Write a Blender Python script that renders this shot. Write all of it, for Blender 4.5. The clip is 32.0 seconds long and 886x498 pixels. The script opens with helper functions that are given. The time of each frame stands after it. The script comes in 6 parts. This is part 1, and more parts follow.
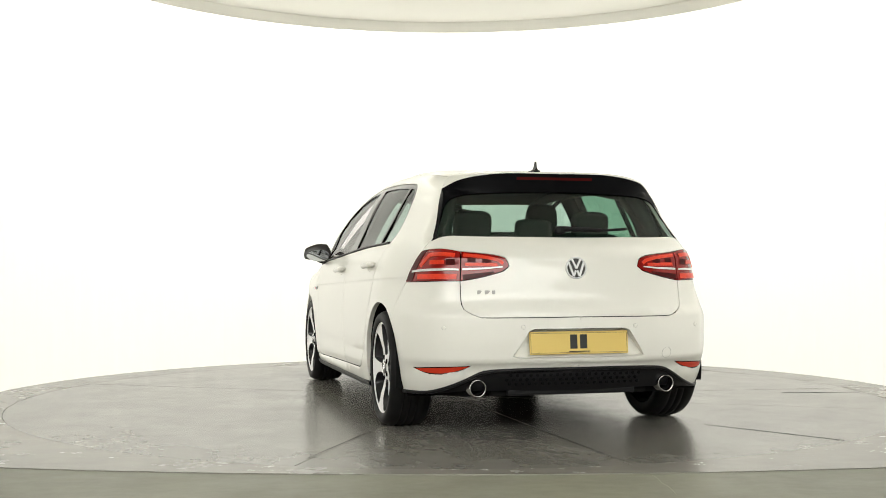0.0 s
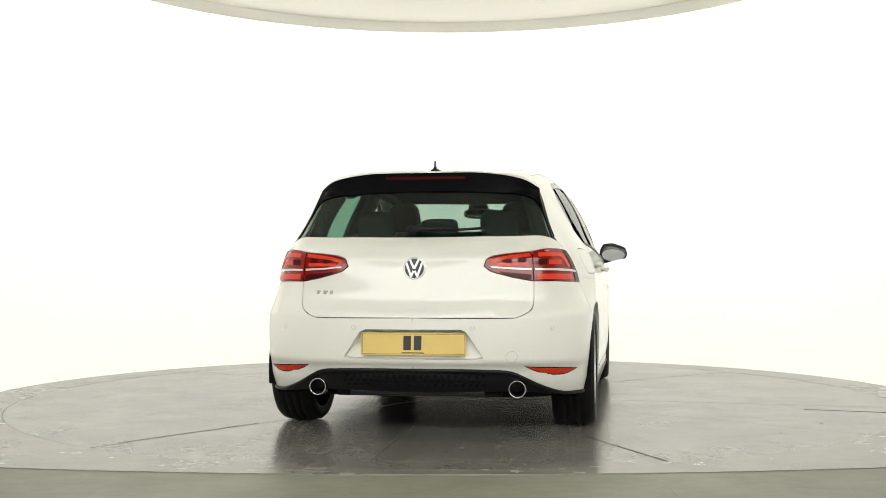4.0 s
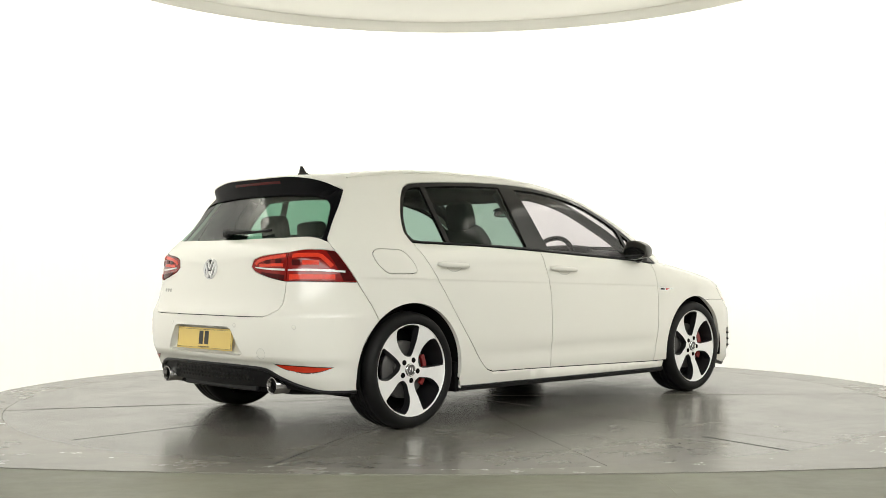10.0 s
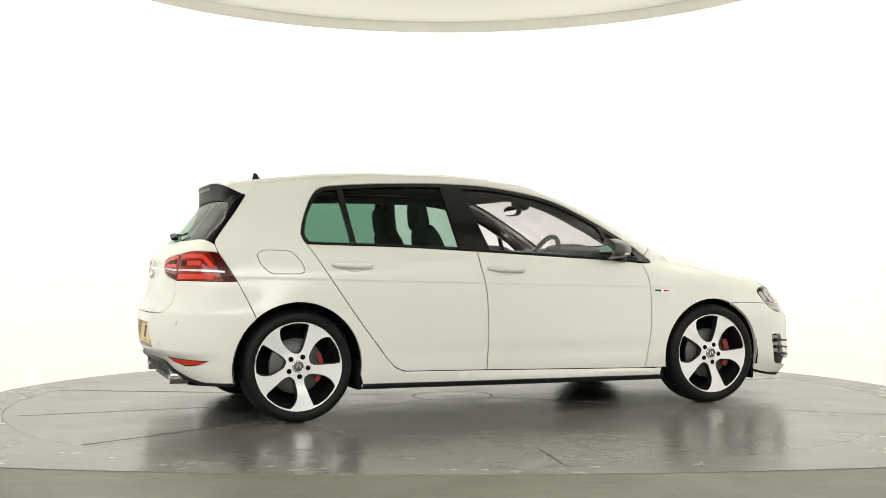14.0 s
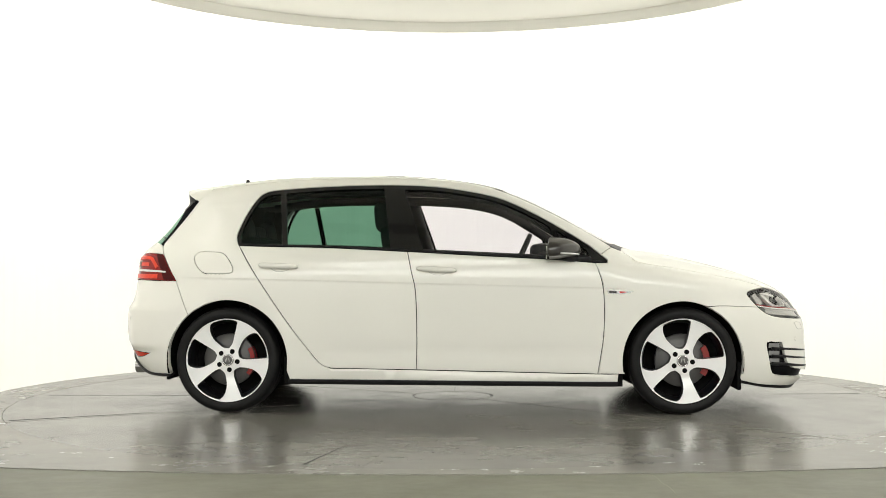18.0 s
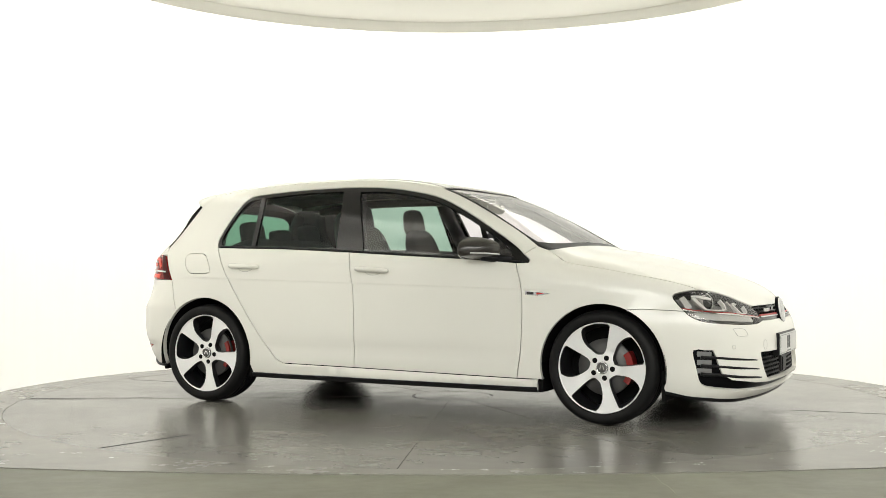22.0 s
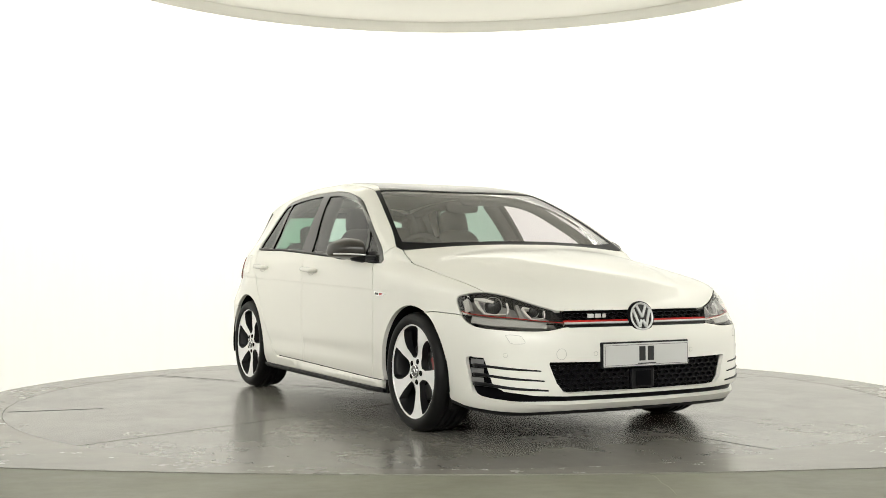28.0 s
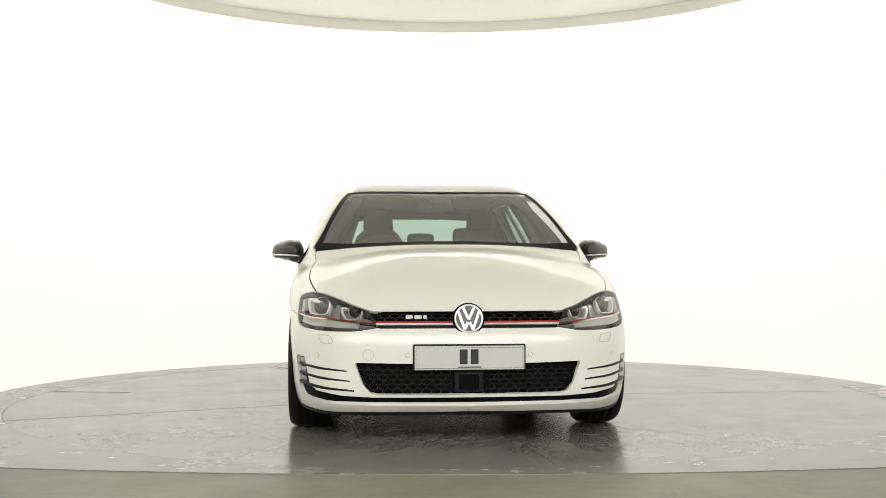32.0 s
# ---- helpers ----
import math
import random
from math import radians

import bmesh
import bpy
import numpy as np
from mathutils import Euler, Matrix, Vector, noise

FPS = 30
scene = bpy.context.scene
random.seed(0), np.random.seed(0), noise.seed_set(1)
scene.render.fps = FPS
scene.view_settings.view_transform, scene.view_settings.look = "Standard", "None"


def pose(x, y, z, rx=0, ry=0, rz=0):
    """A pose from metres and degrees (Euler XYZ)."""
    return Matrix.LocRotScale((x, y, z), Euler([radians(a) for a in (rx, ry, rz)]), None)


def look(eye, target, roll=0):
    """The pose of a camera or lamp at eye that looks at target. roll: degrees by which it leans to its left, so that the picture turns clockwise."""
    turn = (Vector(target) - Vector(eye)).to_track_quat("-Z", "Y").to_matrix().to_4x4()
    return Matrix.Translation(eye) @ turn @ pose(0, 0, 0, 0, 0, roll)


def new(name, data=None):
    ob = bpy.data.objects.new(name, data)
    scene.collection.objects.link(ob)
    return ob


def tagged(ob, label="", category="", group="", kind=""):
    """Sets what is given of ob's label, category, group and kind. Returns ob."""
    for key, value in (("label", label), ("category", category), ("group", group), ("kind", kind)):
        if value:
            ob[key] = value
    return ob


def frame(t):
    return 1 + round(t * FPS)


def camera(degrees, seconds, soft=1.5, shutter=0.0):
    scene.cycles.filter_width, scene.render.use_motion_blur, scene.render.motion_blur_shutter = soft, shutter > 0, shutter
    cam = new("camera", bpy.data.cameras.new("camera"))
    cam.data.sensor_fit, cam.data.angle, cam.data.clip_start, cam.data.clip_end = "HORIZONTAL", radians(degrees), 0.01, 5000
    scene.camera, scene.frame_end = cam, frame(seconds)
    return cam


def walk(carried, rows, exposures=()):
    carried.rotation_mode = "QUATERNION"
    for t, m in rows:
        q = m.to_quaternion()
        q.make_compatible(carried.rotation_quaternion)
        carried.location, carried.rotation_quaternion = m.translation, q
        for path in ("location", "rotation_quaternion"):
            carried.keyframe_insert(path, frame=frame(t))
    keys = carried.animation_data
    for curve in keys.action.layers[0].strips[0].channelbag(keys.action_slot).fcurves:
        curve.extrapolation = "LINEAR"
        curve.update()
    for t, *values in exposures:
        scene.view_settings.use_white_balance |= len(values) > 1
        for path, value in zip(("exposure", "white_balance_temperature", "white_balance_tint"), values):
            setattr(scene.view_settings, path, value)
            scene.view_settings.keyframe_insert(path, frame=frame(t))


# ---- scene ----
from mathutils.geometry import delaunay_2d_cdt

# ---------------------------------------------------------------- camera
cam = camera(42.58, 32.0, soft=0.65)
EYE = (0.0, -7.545, 0.833)
AIM = (EYE[0] - 0.008045, EYE[1] + 0.99980, EYE[2] + 0.018223)
walk(cam, [(0, look(EYE, AIM, -0.14)), (32.0, look(EYE, AIM, -0.14))])

# the heading of the car and its turntable, seconds and degrees
TURN = [(0, 104.96), (1, 99.0), (2, 92.95), (3, 86.94), (3.5, 83.99), (5.5, 72.12), (6, 69.08), (7, 63.08), (8, 57.10), (9, 51.09), (10, 45.13), (11, 39.18),
        (12, 33.25), (13, 27.34), (14, 21.33), (14.5, 18.36), (16.5, 6.52), (17, 3.57), (18, -2.30), (19, -8.22), (20, -14.12), (21, -19.96), (22, -25.81),
        (23, -31.70), (24, -37.50), (25, -43.31), (25.5, -46.23), (27.5, -58.01), (28, -61.03), (29, -66.95), (30, -72.79), (31, -78.67), (32, -84.74)]
OFF_X, OFF_Y = 0.041, -0.119          # the car's middle from the table's axle

# ---------------------------------------------------------------- light
world = bpy.data.worlds.new("world")
scene.world = world
world.use_nodes = True
world.node_tree.nodes["Background"].inputs[0].default_value = (0.9, 0.95, 1.0, 1)
world.node_tree.nodes["Background"].inputs[1].default_value = 0.02
COVE_GLOW = 4.0
# emission given to the wall in place of light falling on it
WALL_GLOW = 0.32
# strength of an added fill panel that stays out of view
FILL_GLOW = 3.5
scene.view_settings.exposure = 0.88


# ---------------------------------------------------------------- materials
def material(name, color, rough=0.5, metal=0.0, vary=0.0, scale=8.0, bump=0.0, bump_scale=60.0, coat=0.0, spec=0.5, rough_vary=0.0, stretch=(1, 1, 1), coat_rough=0.04):
    m = bpy.data.materials.new(name)
    m.use_nodes = True
    n, l = m.node_tree.nodes, m.node_tree.links
    b = n["Principled BSDF"]
    b.inputs["Base Color"].default_value = (*color, 1)
    b.inputs["Roughness"].default_value = rough
    b.inputs["Metallic"].default_value = metal
    b.inputs["Specular IOR Level"].default_value = spec
    b.inputs["Coat Weight"].default_value = coat
    b.inputs["Coat Roughness"].default_value = coat_rough
    if vary or bump or rough_vary:
        tc = n.new("ShaderNodeTexCoord")
        mp = n.new("ShaderNodeMapping")
        mp.inputs["Scale"].default_value = stretch
        l.new(tc.outputs["Object"], mp.inputs["Vector"])
    if vary or rough_vary:
        a = n.new("ShaderNodeTexNoise")
        a.inputs["Scale"].default_value, a.inputs["Detail"].default_value, a.inputs["Roughness"].default_value = scale, 8, 0.62
        l.new(mp.outputs[0], a.inputs["Vector"])
    if vary:
        r = n.new("ShaderNodeMix")
        r.data_type = "RGBA"
        r.inputs["A"].default_value = (*[max(0, c * (1 - vary)) for c in color], 1)
        r.inputs["B"].default_value = (*[min(1, c * (1 + vary)) for c in color], 1)
        l.new(a.outputs["Fac"], r.inputs["Factor"])
        l.new(r.outputs["Result"], b.inputs["Base Color"])
    if rough_vary:
        q = n.new("ShaderNodeMapRange")
        q.inputs["From Min"].default_value, q.inputs["From Max"].default_value = 0.3, 0.7
        q.inputs["To Min"].default_value, q.inputs["To Max"].default_value = max(0, rough - rough_vary), rough + rough_vary
        l.new(a.outputs["Fac"], q.inputs["Value"])
        l.new(q.outputs[0], b.inputs["Roughness"])
    if bump:
        t = n.new("ShaderNodeTexNoise")
        t.inputs["Scale"].default_value, t.inputs["Detail"].default_value = bump_scale, 4
        l.new(mp.outputs[0], t.inputs["Vector"])
        u = n.new("ShaderNodeBump")
        u.inputs["Strength"].default_value, u.inputs["Distance"].default_value = bump, 0.004
        l.new(t.outputs["Fac"], u.inputs["Height"])
        l.new(u.outputs[0], b.inputs["Normal"])
    return m


def glass_material(name, tint, gloss=0.05, rough=0.0, graze=0.5):
    """A thin pane: tinted see-through with a mirror layer that grows at grazing angles."""
    m = bpy.data.materials.new(name)
    m.use_nodes = True
    n, l = m.node_tree.nodes, m.node_tree.links
    n.remove(n["Principled BSDF"])
    t, g, x, fr = n.new("ShaderNodeBsdfTransparent"), n.new("ShaderNodeBsdfGlossy"), n.new("ShaderNodeMixShader"), n.new("ShaderNodeLayerWeight")
    t.inputs[0].default_value = (*tint, 1)
    g.inputs["Color"].default_value = (1, 1, 1, 1)
    g.inputs["Roughness"].default_value = rough
    fr.inputs["Blend"].default_value = 0.5
    pw, ma = n.new("ShaderNodeMath"), n.new("ShaderNodeMath")
    pw.operation, ma.operation = "POWER", "MULTIPLY_ADD"
    pw.inputs[1].default_value = 4.0
    ma.inputs[1].default_value, ma.inputs[2].default_value = graze, gloss
    l.new(fr.outputs["Facing"], pw.inputs[0])
    l.new(pw.outputs[0], ma.inputs[0])
    l.new(ma.outputs[0], x.inputs[0])
    l.new(t.outputs[0], x.inputs[1])
    l.new(g.outputs[0], x.inputs[2])
    l.new(x.outputs[0], n["Material Output"].inputs["Surface"])
    return m


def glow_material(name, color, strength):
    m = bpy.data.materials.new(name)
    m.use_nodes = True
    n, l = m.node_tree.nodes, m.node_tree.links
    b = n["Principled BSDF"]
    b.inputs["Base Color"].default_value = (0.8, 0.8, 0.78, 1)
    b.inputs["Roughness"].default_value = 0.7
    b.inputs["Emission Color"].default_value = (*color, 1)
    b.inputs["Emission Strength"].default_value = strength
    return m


def floor_material(name, color, rough, seed, gloss=0.5):
    """Worn grey floor paint: broad stains, scuffs drawn out one way, a fine speckle, uneven sheen."""
    m = bpy.data.materials.new(name)
    m.use_nodes = True
    n, l = m.node_tree.nodes, m.node_tree.links
    b = n["Principled BSDF"]
    tc = n.new("ShaderNodeTexCoord")
    oi = n.new("ShaderNodeObjectInfo")
    add = n.new("ShaderNodeVectorMath")
    add.operation = "ADD"
    l.new(tc.outputs["Object"], add.inputs[0])
    add.inputs[1].default_value = (seed, seed * 2.3, 0)

    def noise_tex(scale, detail, rough_, sx=1, sy=1):
        mp = n.new("ShaderNodeMapping")
        mp.inputs["Scale"].default_value = (sx, sy, 1)
        t = n.new("ShaderNodeTexNoise")
        t.inputs["Scale"].default_value, t.inputs["Detail"].default_value, t.inputs["Roughness"].default_value = scale, detail, rough_
        l.new(add.outputs[0], mp.inputs[0])
        l.new(mp.outputs[0], t.inputs["Vector"])
        return t.outputs["Fac"]

    def span(src, a, b_, c, d):
        q = n.new("ShaderNodeMapRange")
        for k, v in zip(("From Min", "From Max", "To Min", "To Max"), (a, b_, c, d)):
            q.inputs[k].default_value = v
        l.new(src, q.inputs["Value"])
        return q.outputs[0]

    def mul(p, q):
        k = n.new("ShaderNodeMath")
        k.operation = "MULTIPLY"
        l.new(p, k.inputs[0])
        l.new(q, k.inputs[1])
        return k.outputs[0]
    broad = noise_tex(0.8, 2, 0.5)
    scuff = noise_tex(2.6, 5, 0.6, 1.0, 2.2)
    stain = noise_tex(1.7, 9, 0.68, 1.4, 1.0)
    speck = noise_tex(70, 3, 0.6)
    v = mul(span(broad, 0.3, 0.7, 0.90, 1.08), span(scuff, 0.35, 0.65, 0.92, 1.06))
    v = mul(v, span(stain, 0.50, 0.66, 1.0, 0.90))
    v = mul(v, span(stain, 0.30, 0.46, 1.03, 1.0))
    v = mul(v, span(speck, 0.68, 0.76, 1.0, 0.82))
    v = mul(v, span(oi.outputs["Random"], 0, 1, 0.95, 1.04))
    sheen = noise_tex(2.3, 8, 0.7)
    worn = noise_tex(9.0, 6, 0.65, 1.0, 1.6)
    r_ = mul(span(sheen, 0.36, 0.64, rough * 0.90, rough * 1.12), span(worn, 0.4, 0.66, 0.97, 1.06))
    l.new(r_, b.inputs["Roughness"])
    c = n.new("ShaderNodeVectorMath")
    c.operation = "SCALE"
    c.inputs[0].default_value = color
    l.new(v, c.inputs["Scale"])
    l.new(c.outputs[0], b.inputs["Base Color"])
    b.inputs["Specular IOR Level"].default_value = gloss
    return m


# the wall is no lamp: an even glow stands in for its lighting
M_WALL = glow_material("self_lit_white_wall", (1.0, 0.985, 0.905), WALL_GLOW)
M_WHITE = material("white_wall_paint", (0.86, 0.86, 0.85), 0.7, vary=0.01, scale=1.2)
M_TRIM = material("cream_trim_paint", (0.90, 0.888, 0.84), 0.6, vary=0.02, scale=2)
M_FRONT = material("grey_room_paint", (0.24, 0.24, 0.236), 0.8, vary=0.05, scale=2)
M_COVE = glow_material("cove_tubes", (1.0, 0.985, 0.92), COVE_GLOW)
M_FILL = glow_material("added_fill_glow", (1.0, 0.99, 0.95), FILL_GLOW)
M_CEIL = material("cream_ceiling_fabric", (0.92, 0.905, 0.85), 0.8, vary=0.02, scale=1.5)
M_TABLE = floor_material("turntable_paint", (0.197, 0.189, 0.168), 0.225, 9.0, 0.5)
M_FLOOR = floor_material("floor_paint", (0.215, 0.205, 0.178), 0.25, 9.0, 0.5)
M_APRON = floor_material("apron_paint", (0.20, 0.20, 0.148), 0.45, 15.0, 0.4)
M_GAP = material("dark_joint", (0.02, 0.02, 0.02), 0.8)

M_PAINT = material("white_car_paint", (0.80, 0.789, 0.728), 0.35, coat=0.65, vary=0.008, scale=3, coat_rough=0.05, spec=0.35)
M_BLACK = material("gloss_black_plastic", (0.006, 0.006, 0.006), 0.14, coat=0.1, spec=0.3)
M_GLOSSDARK = material("deep_black_plastic", (0.003, 0.003, 0.004), 0.36, spec=0.06)
M_SATIN = material("satin_black_plastic", (0.009, 0.009, 0.010), 0.38, vary=0.1, scale=40, bump=0.05, bump_scale=400, spec=0.2)
M_RUBBER = material("tyre_rubber", (0.006, 0.006, 0.006), 0.55, vary=0.25, scale=30, bump=0.1, bump_scale=120, spec=0.22)
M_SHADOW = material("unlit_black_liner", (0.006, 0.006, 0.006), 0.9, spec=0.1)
M_CHROME = material("polished_chrome", (0.82, 0.82, 0.83), 0.06, 1.0)
M_EXHAUST = material("smoked_exhaust_chrome", (0.42, 0.415, 0.41), 0.14, 1.0)
M_ALLOY = material("diamond_cut_alloy", (0.86, 0.86, 0.85), 0.32, 0.25, vary=0.03, scale=60)
M_ALLOYDARK = material("dark_grey_wheel_paint", (0.012, 0.012, 0.013), 0.3, 0.0, coat=0.5)
M_STEEL = material("brake_disc_steel", (0.11, 0.108, 0.105), 0.45, 0.5, vary=0.1, scale=50)
M_RED = material("red_caliper_paint", (0.24, 0.010, 0.008), 0.4, coat=0.2)
M_REDLINE = material("red_trim_line", (0.45, 0.016, 0.012), 0.35, spec=0.3)
M_MESH = material("grille_mesh_plastic", (0.005, 0.005, 0.006), 0.35, spec=0.2)
M_MIRRORCAP = material("dark_grey_mirror_shell", (0.026, 0.023, 0.019), 0.28, coat=0.35)
M_MIRROR = material("mirror_glass", (0.9, 0.92, 0.93), 0.01, 1.0)
M_LENSRED = material("red_lamp_lens", (0.24, 0.008, 0.006), 0.15, coat=0.35, spec=0.25)
M_LENSBRIGHT = material("bright_red_light_guide", (0.80, 0.050, 0.020), 0.3, coat=0.3, spec=0.2, vary=0.35, scale=70)
M_LENSDARK = material("dark_red_lamp_lens", (0.06, 0.004, 0.004), 0.25, coat=0.05, spec=0.12)
M_CLEARBAR = material("frosted_clear_lens", (0.72, 0.70, 0.68), 0.2, coat=1.0, vary=0.3, scale=90)
M_AMBERRED = material("reflector_red", (0.58, 0.036, 0.012), 0.2, coat=0.3, spec=0.3)
M_HLBOWL = material("headlamp_housing_grey", (0.34, 0.332, 0.315), 0.35, 0.1)
M_HLLIGHT = material("headlamp_light_grey", (0.50, 0.49, 0.47), 0.3, 0.1)
# greyed mirror colour stands in for a dimmer reflection in the door mirrors
M_DOORMIRROR = material("dimmed_mirror_glass", (0.60, 0.62, 0.62), 0.02, 1.0)
# for cap and sensor joints, and for the painted shade under the handles
M_JOINT_SHADE = material("joint_and_shade_grey", (0.42, 0.412, 0.385), 0.6)
M_EMBLEM = material("bright_emblem_silver", (0.86, 0.86, 0.86), 0.22, 0.35)
M_FOGLENS = material("smoky_lamp_lens", (0.20, 0.20, 0.20), 0.15, coat=0.8, vary=0.2, scale=80)
M_HLSILVER = material("headlamp_reflector_silver", (0.75, 0.74, 0.72), 0.16, 1.0)
M_HLDARK = material("headlamp_dark_bezel", (0.035, 0.034, 0.033), 0.25)
M_PLATE_Y = material("yellow_plate", (0.72, 0.53, 0.15), 0.35, vary=0.02, scale=10)
M_PLATE_W = material("white_plate", (0.60, 0.60, 0.585), 0.35, vary=0.02, scale=10)
M_INK = material("plate_ink", (0.02, 0.02, 0.02), 0.5)
M_SEAT = material("charcoal_seat_cloth", (0.035, 0.034, 0.034), 0.85, vary=0.3, scale=60, bump=0.3, bump_scale=300)
M_DASH = material("black_dashboard_plastic", (0.022, 0.022, 0.022), 0.6, vary=0.1, scale=30)
M_LINING = material("dark_headlining_cloth", (0.05, 0.049, 0.046), 0.95, vary=0.05, scale=40)
M_GLASS = glass_material("clear_side_glass", (0.86, 0.845, 0.875), 0.035)
M_SCREEN = glass_material("windscreen_glass", (0.86, 0.835, 0.86), 0.17, graze=0.32)
M_PRIVACY = glass_material("dark_privacy_glass", (0.325, 0.48, 0.405), 0.014)
M_REARGLASS = glass_material("green_tinted_rear_glass", (0.40, 0.60, 0.50), 0.035, graze=0.42)
M_LENS = glass_material("clear_lamp_cover", (0.93, 0.93, 0.92))


# ---------------------------------------------------------------- the car's skin as a blend of simple curves
def spl(x, xs, ys):
    """Monotone cubic through the knots, straight beyond them."""
    xs, ys = np.asarray(xs, float), np.asarray(ys, float)
    x = np.asarray(x, float)
    h = np.diff(xs); s = np.diff(ys) / h
    d = np.empty_like(ys); d[0], d[-1] = s[0], s[-1]
    same = s[:-1] * s[1:] > 0
    d[1:-1] = np.where(same, 2 * s[:-1] * s[1:] / np.where(same, s[:-1] + s[1:], 1), 0)
    i = np.clip(np.searchsorted(xs, x) - 1, 0, len(h) - 1)
    t = (x - xs[i]) / h[i]; tc = np.clip(t, 0, 1)
    r = ys[i] * (1 + 2 * tc) * (1 - tc) ** 2 + ys[i + 1] * tc * tc * (3 - 2 * tc) + h[i] * (d[i] * tc * (1 - tc) ** 2 - d[i + 1] * tc * tc * (1 - tc))
    return r + np.where(t < 0, t * h[i] * d[i], 0) + np.where(t > 1, (t - 1) * h[i] * d[i + 1], 0)
def smax(a, b, k):
    h = np.clip(.5 + .5 * (a - b) / k, 0, 1)
    return b + (a - b) * h + k * h * (1 - h)
def step(t):
    t = np.clip(t, 0, 1)
    return t * t * (3 - 2 * t)
def smin(a, b, k): return -smax(-a, -b, k)

def crease_z(x): return .782 - .0272 * (x + 1.2)
def side_low(x, z):
    p = spl(x, [-2.1, -1.9, -1.6, -1.3, -.7, 0, .8, 1.3, 1.7, 1.95, 2.15], [.75, .80, .85, .872, .876, .882, .888, .886, .85, .79, .70])
    p = p - .055 * step((-x - 1.25) / .5) * step((z - .58) / .2) - .035 * step((x - 1.3) / .35) * step((z - .52) / .2)
    u = crease_z(x) - z
    p = p - .0035 * np.exp(-np.maximum(u, 0) / .07) * np.clip(u / .005, 0, 1) * step((1.15 - x) / .3) * step((x + 1.72) / .3)
    p = p + .010 * step((.264 - .0195 * (x + .706) - z) / .010) * step((.975 - np.abs(x)) / .16) - .005 * np.exp(-((z - .36) / .045) ** 2) * step((1.0 - np.abs(x)) / .2)
    return p - spl(z, [.12, .2, .3, .5, .68, .8, .88, .95, 1.05], [.07, .03, .010, .0, .002, .010, .028, .06, .13])
def front_low(y, z):
    return spl(z, [.15, .2, .26, .36, .46, .53, .6, .66, .75, .85], [2.06, 2.115, 2.135, 2.13, 2.128, 2.115, 2.085, 2.05, 1.98, 1.85]) - (.16 - .06 * step((.62 - z) / .1)) * y ** 2 - (.45 + .15 * step((.62 - z) / .1)) * y ** 6
def rear_low(y, z):
    return spl(z, [.2, .3, .4, .5, .6, .64, .7, .8, .9, .95, 1.0], [-1.93, -2.005, -2.05, -2.06, -2.055, -2.03, -2.01, -1.995, -1.975, -1.945, -1.88]) + .009 * step((.378 - z) / .012) * step((z - .30) / .03) + .15 * y ** 2 + .45 * y ** 6
def top_low(x, y):
    c = spl(x, [-2.0, -1.3, .5, .9, 1.2, 1.5, 1.8, 1.95, 2.05, 2.12], [1.0, .99, .97, .975, .945, .88, .79, .725, .66, .58])
    c = c + .0045 * step((spl(x, [1.0, 1.9], [.60, .44]) - np.abs(y)) / .05) * step((x - 1.08) / .4) * step((2.0 - x) / .3)
    return c - spl(x, [.6, 1.1, 1.9], [.0, .09, .05]) * (np.abs(y) / .75) ** 2.5
def side_up(x, z):
    b = spl(x, [-2, -1.7, -1.27, -.8, -.26, .3, .9, 1.2], [.62, .68, .752, .80, .818, .825, .80, .74])
    return b - spl(z, [.8, .94, 1.1, 1.25, 1.36, 1.44], [-.05, 0, .055, .125, .20, .28])
def screen(y, z): return 1.07 - (z - .95) * 1.80 - .20 * y ** 2
def rear_up(y, z): return -1.89 + (z - .97) * .78 + .18 * y ** 2 + .1 * y ** 6
def roof(x, y):
    return spl(x, [-1.75, -1.55, -1.34, -1.05, -.7, -.4, -.15, .1, .3, .5], [1.322, 1.349, 1.374, 1.403, 1.414, 1.414, 1.401, 1.370, 1.33, 1.28]) - .030 * (np.abs(y) / .6) ** 6
def f(P):
    x, y, z = P[..., 0], np.abs(P[..., 1]), P[..., 2]
    low = smax(y - side_low(x, z), x - front_low(y, z), .12)
    low = smax(low, rear_low(y, z) - x, .12)
    low = smax(low, z - top_low(x, y), .075)
    up = smax(y - side_up(x, z), (x - screen(y, z)) * .49, .05)
    up = smax(up, (rear_up(y, z) - x) * .76, .06)
    up = smax(up, z - roof(x, y), .07)
    up = smax(up, .9 - z, .02)
    return smin(low, up, .045)
def grad(P, e=1e-3):
    g = np.stack([f(P + np.eye(3)[i] * e) - f(P - np.eye(3)[i] * e) for i in range(3)], -1)
    return g / np.linalg.norm(g, axis=-1, keepdims=True)
def shoot(O, d, far=5., n=160):
    """First meeting of rays from O along d with the body."""
    O = np.atleast_2d(np.asarray(O, float)); d = np.broadcast_to(np.asarray(d, float), O.shape)
    ts = np.linspace(0, far, n)
    lo = np.zeros(len(O)); hi = np.full(len(O), np.nan)
    for a, b in zip(ts[:-1], ts[1:]):
        m = np.isnan(hi) & (f(O + d * b) < 0); lo[m], hi[m] = a, b
    bad = np.isnan(hi); h2 = np.where(bad, far, hi)
    for _ in range(24):
        mid = (lo + h2) / 2; s = f(O + d * mid[:, None]) < 0
        h2 = np.where(s, mid, h2); lo = np.where(s, lo, mid)
    return O + d * h2[:, None], bad


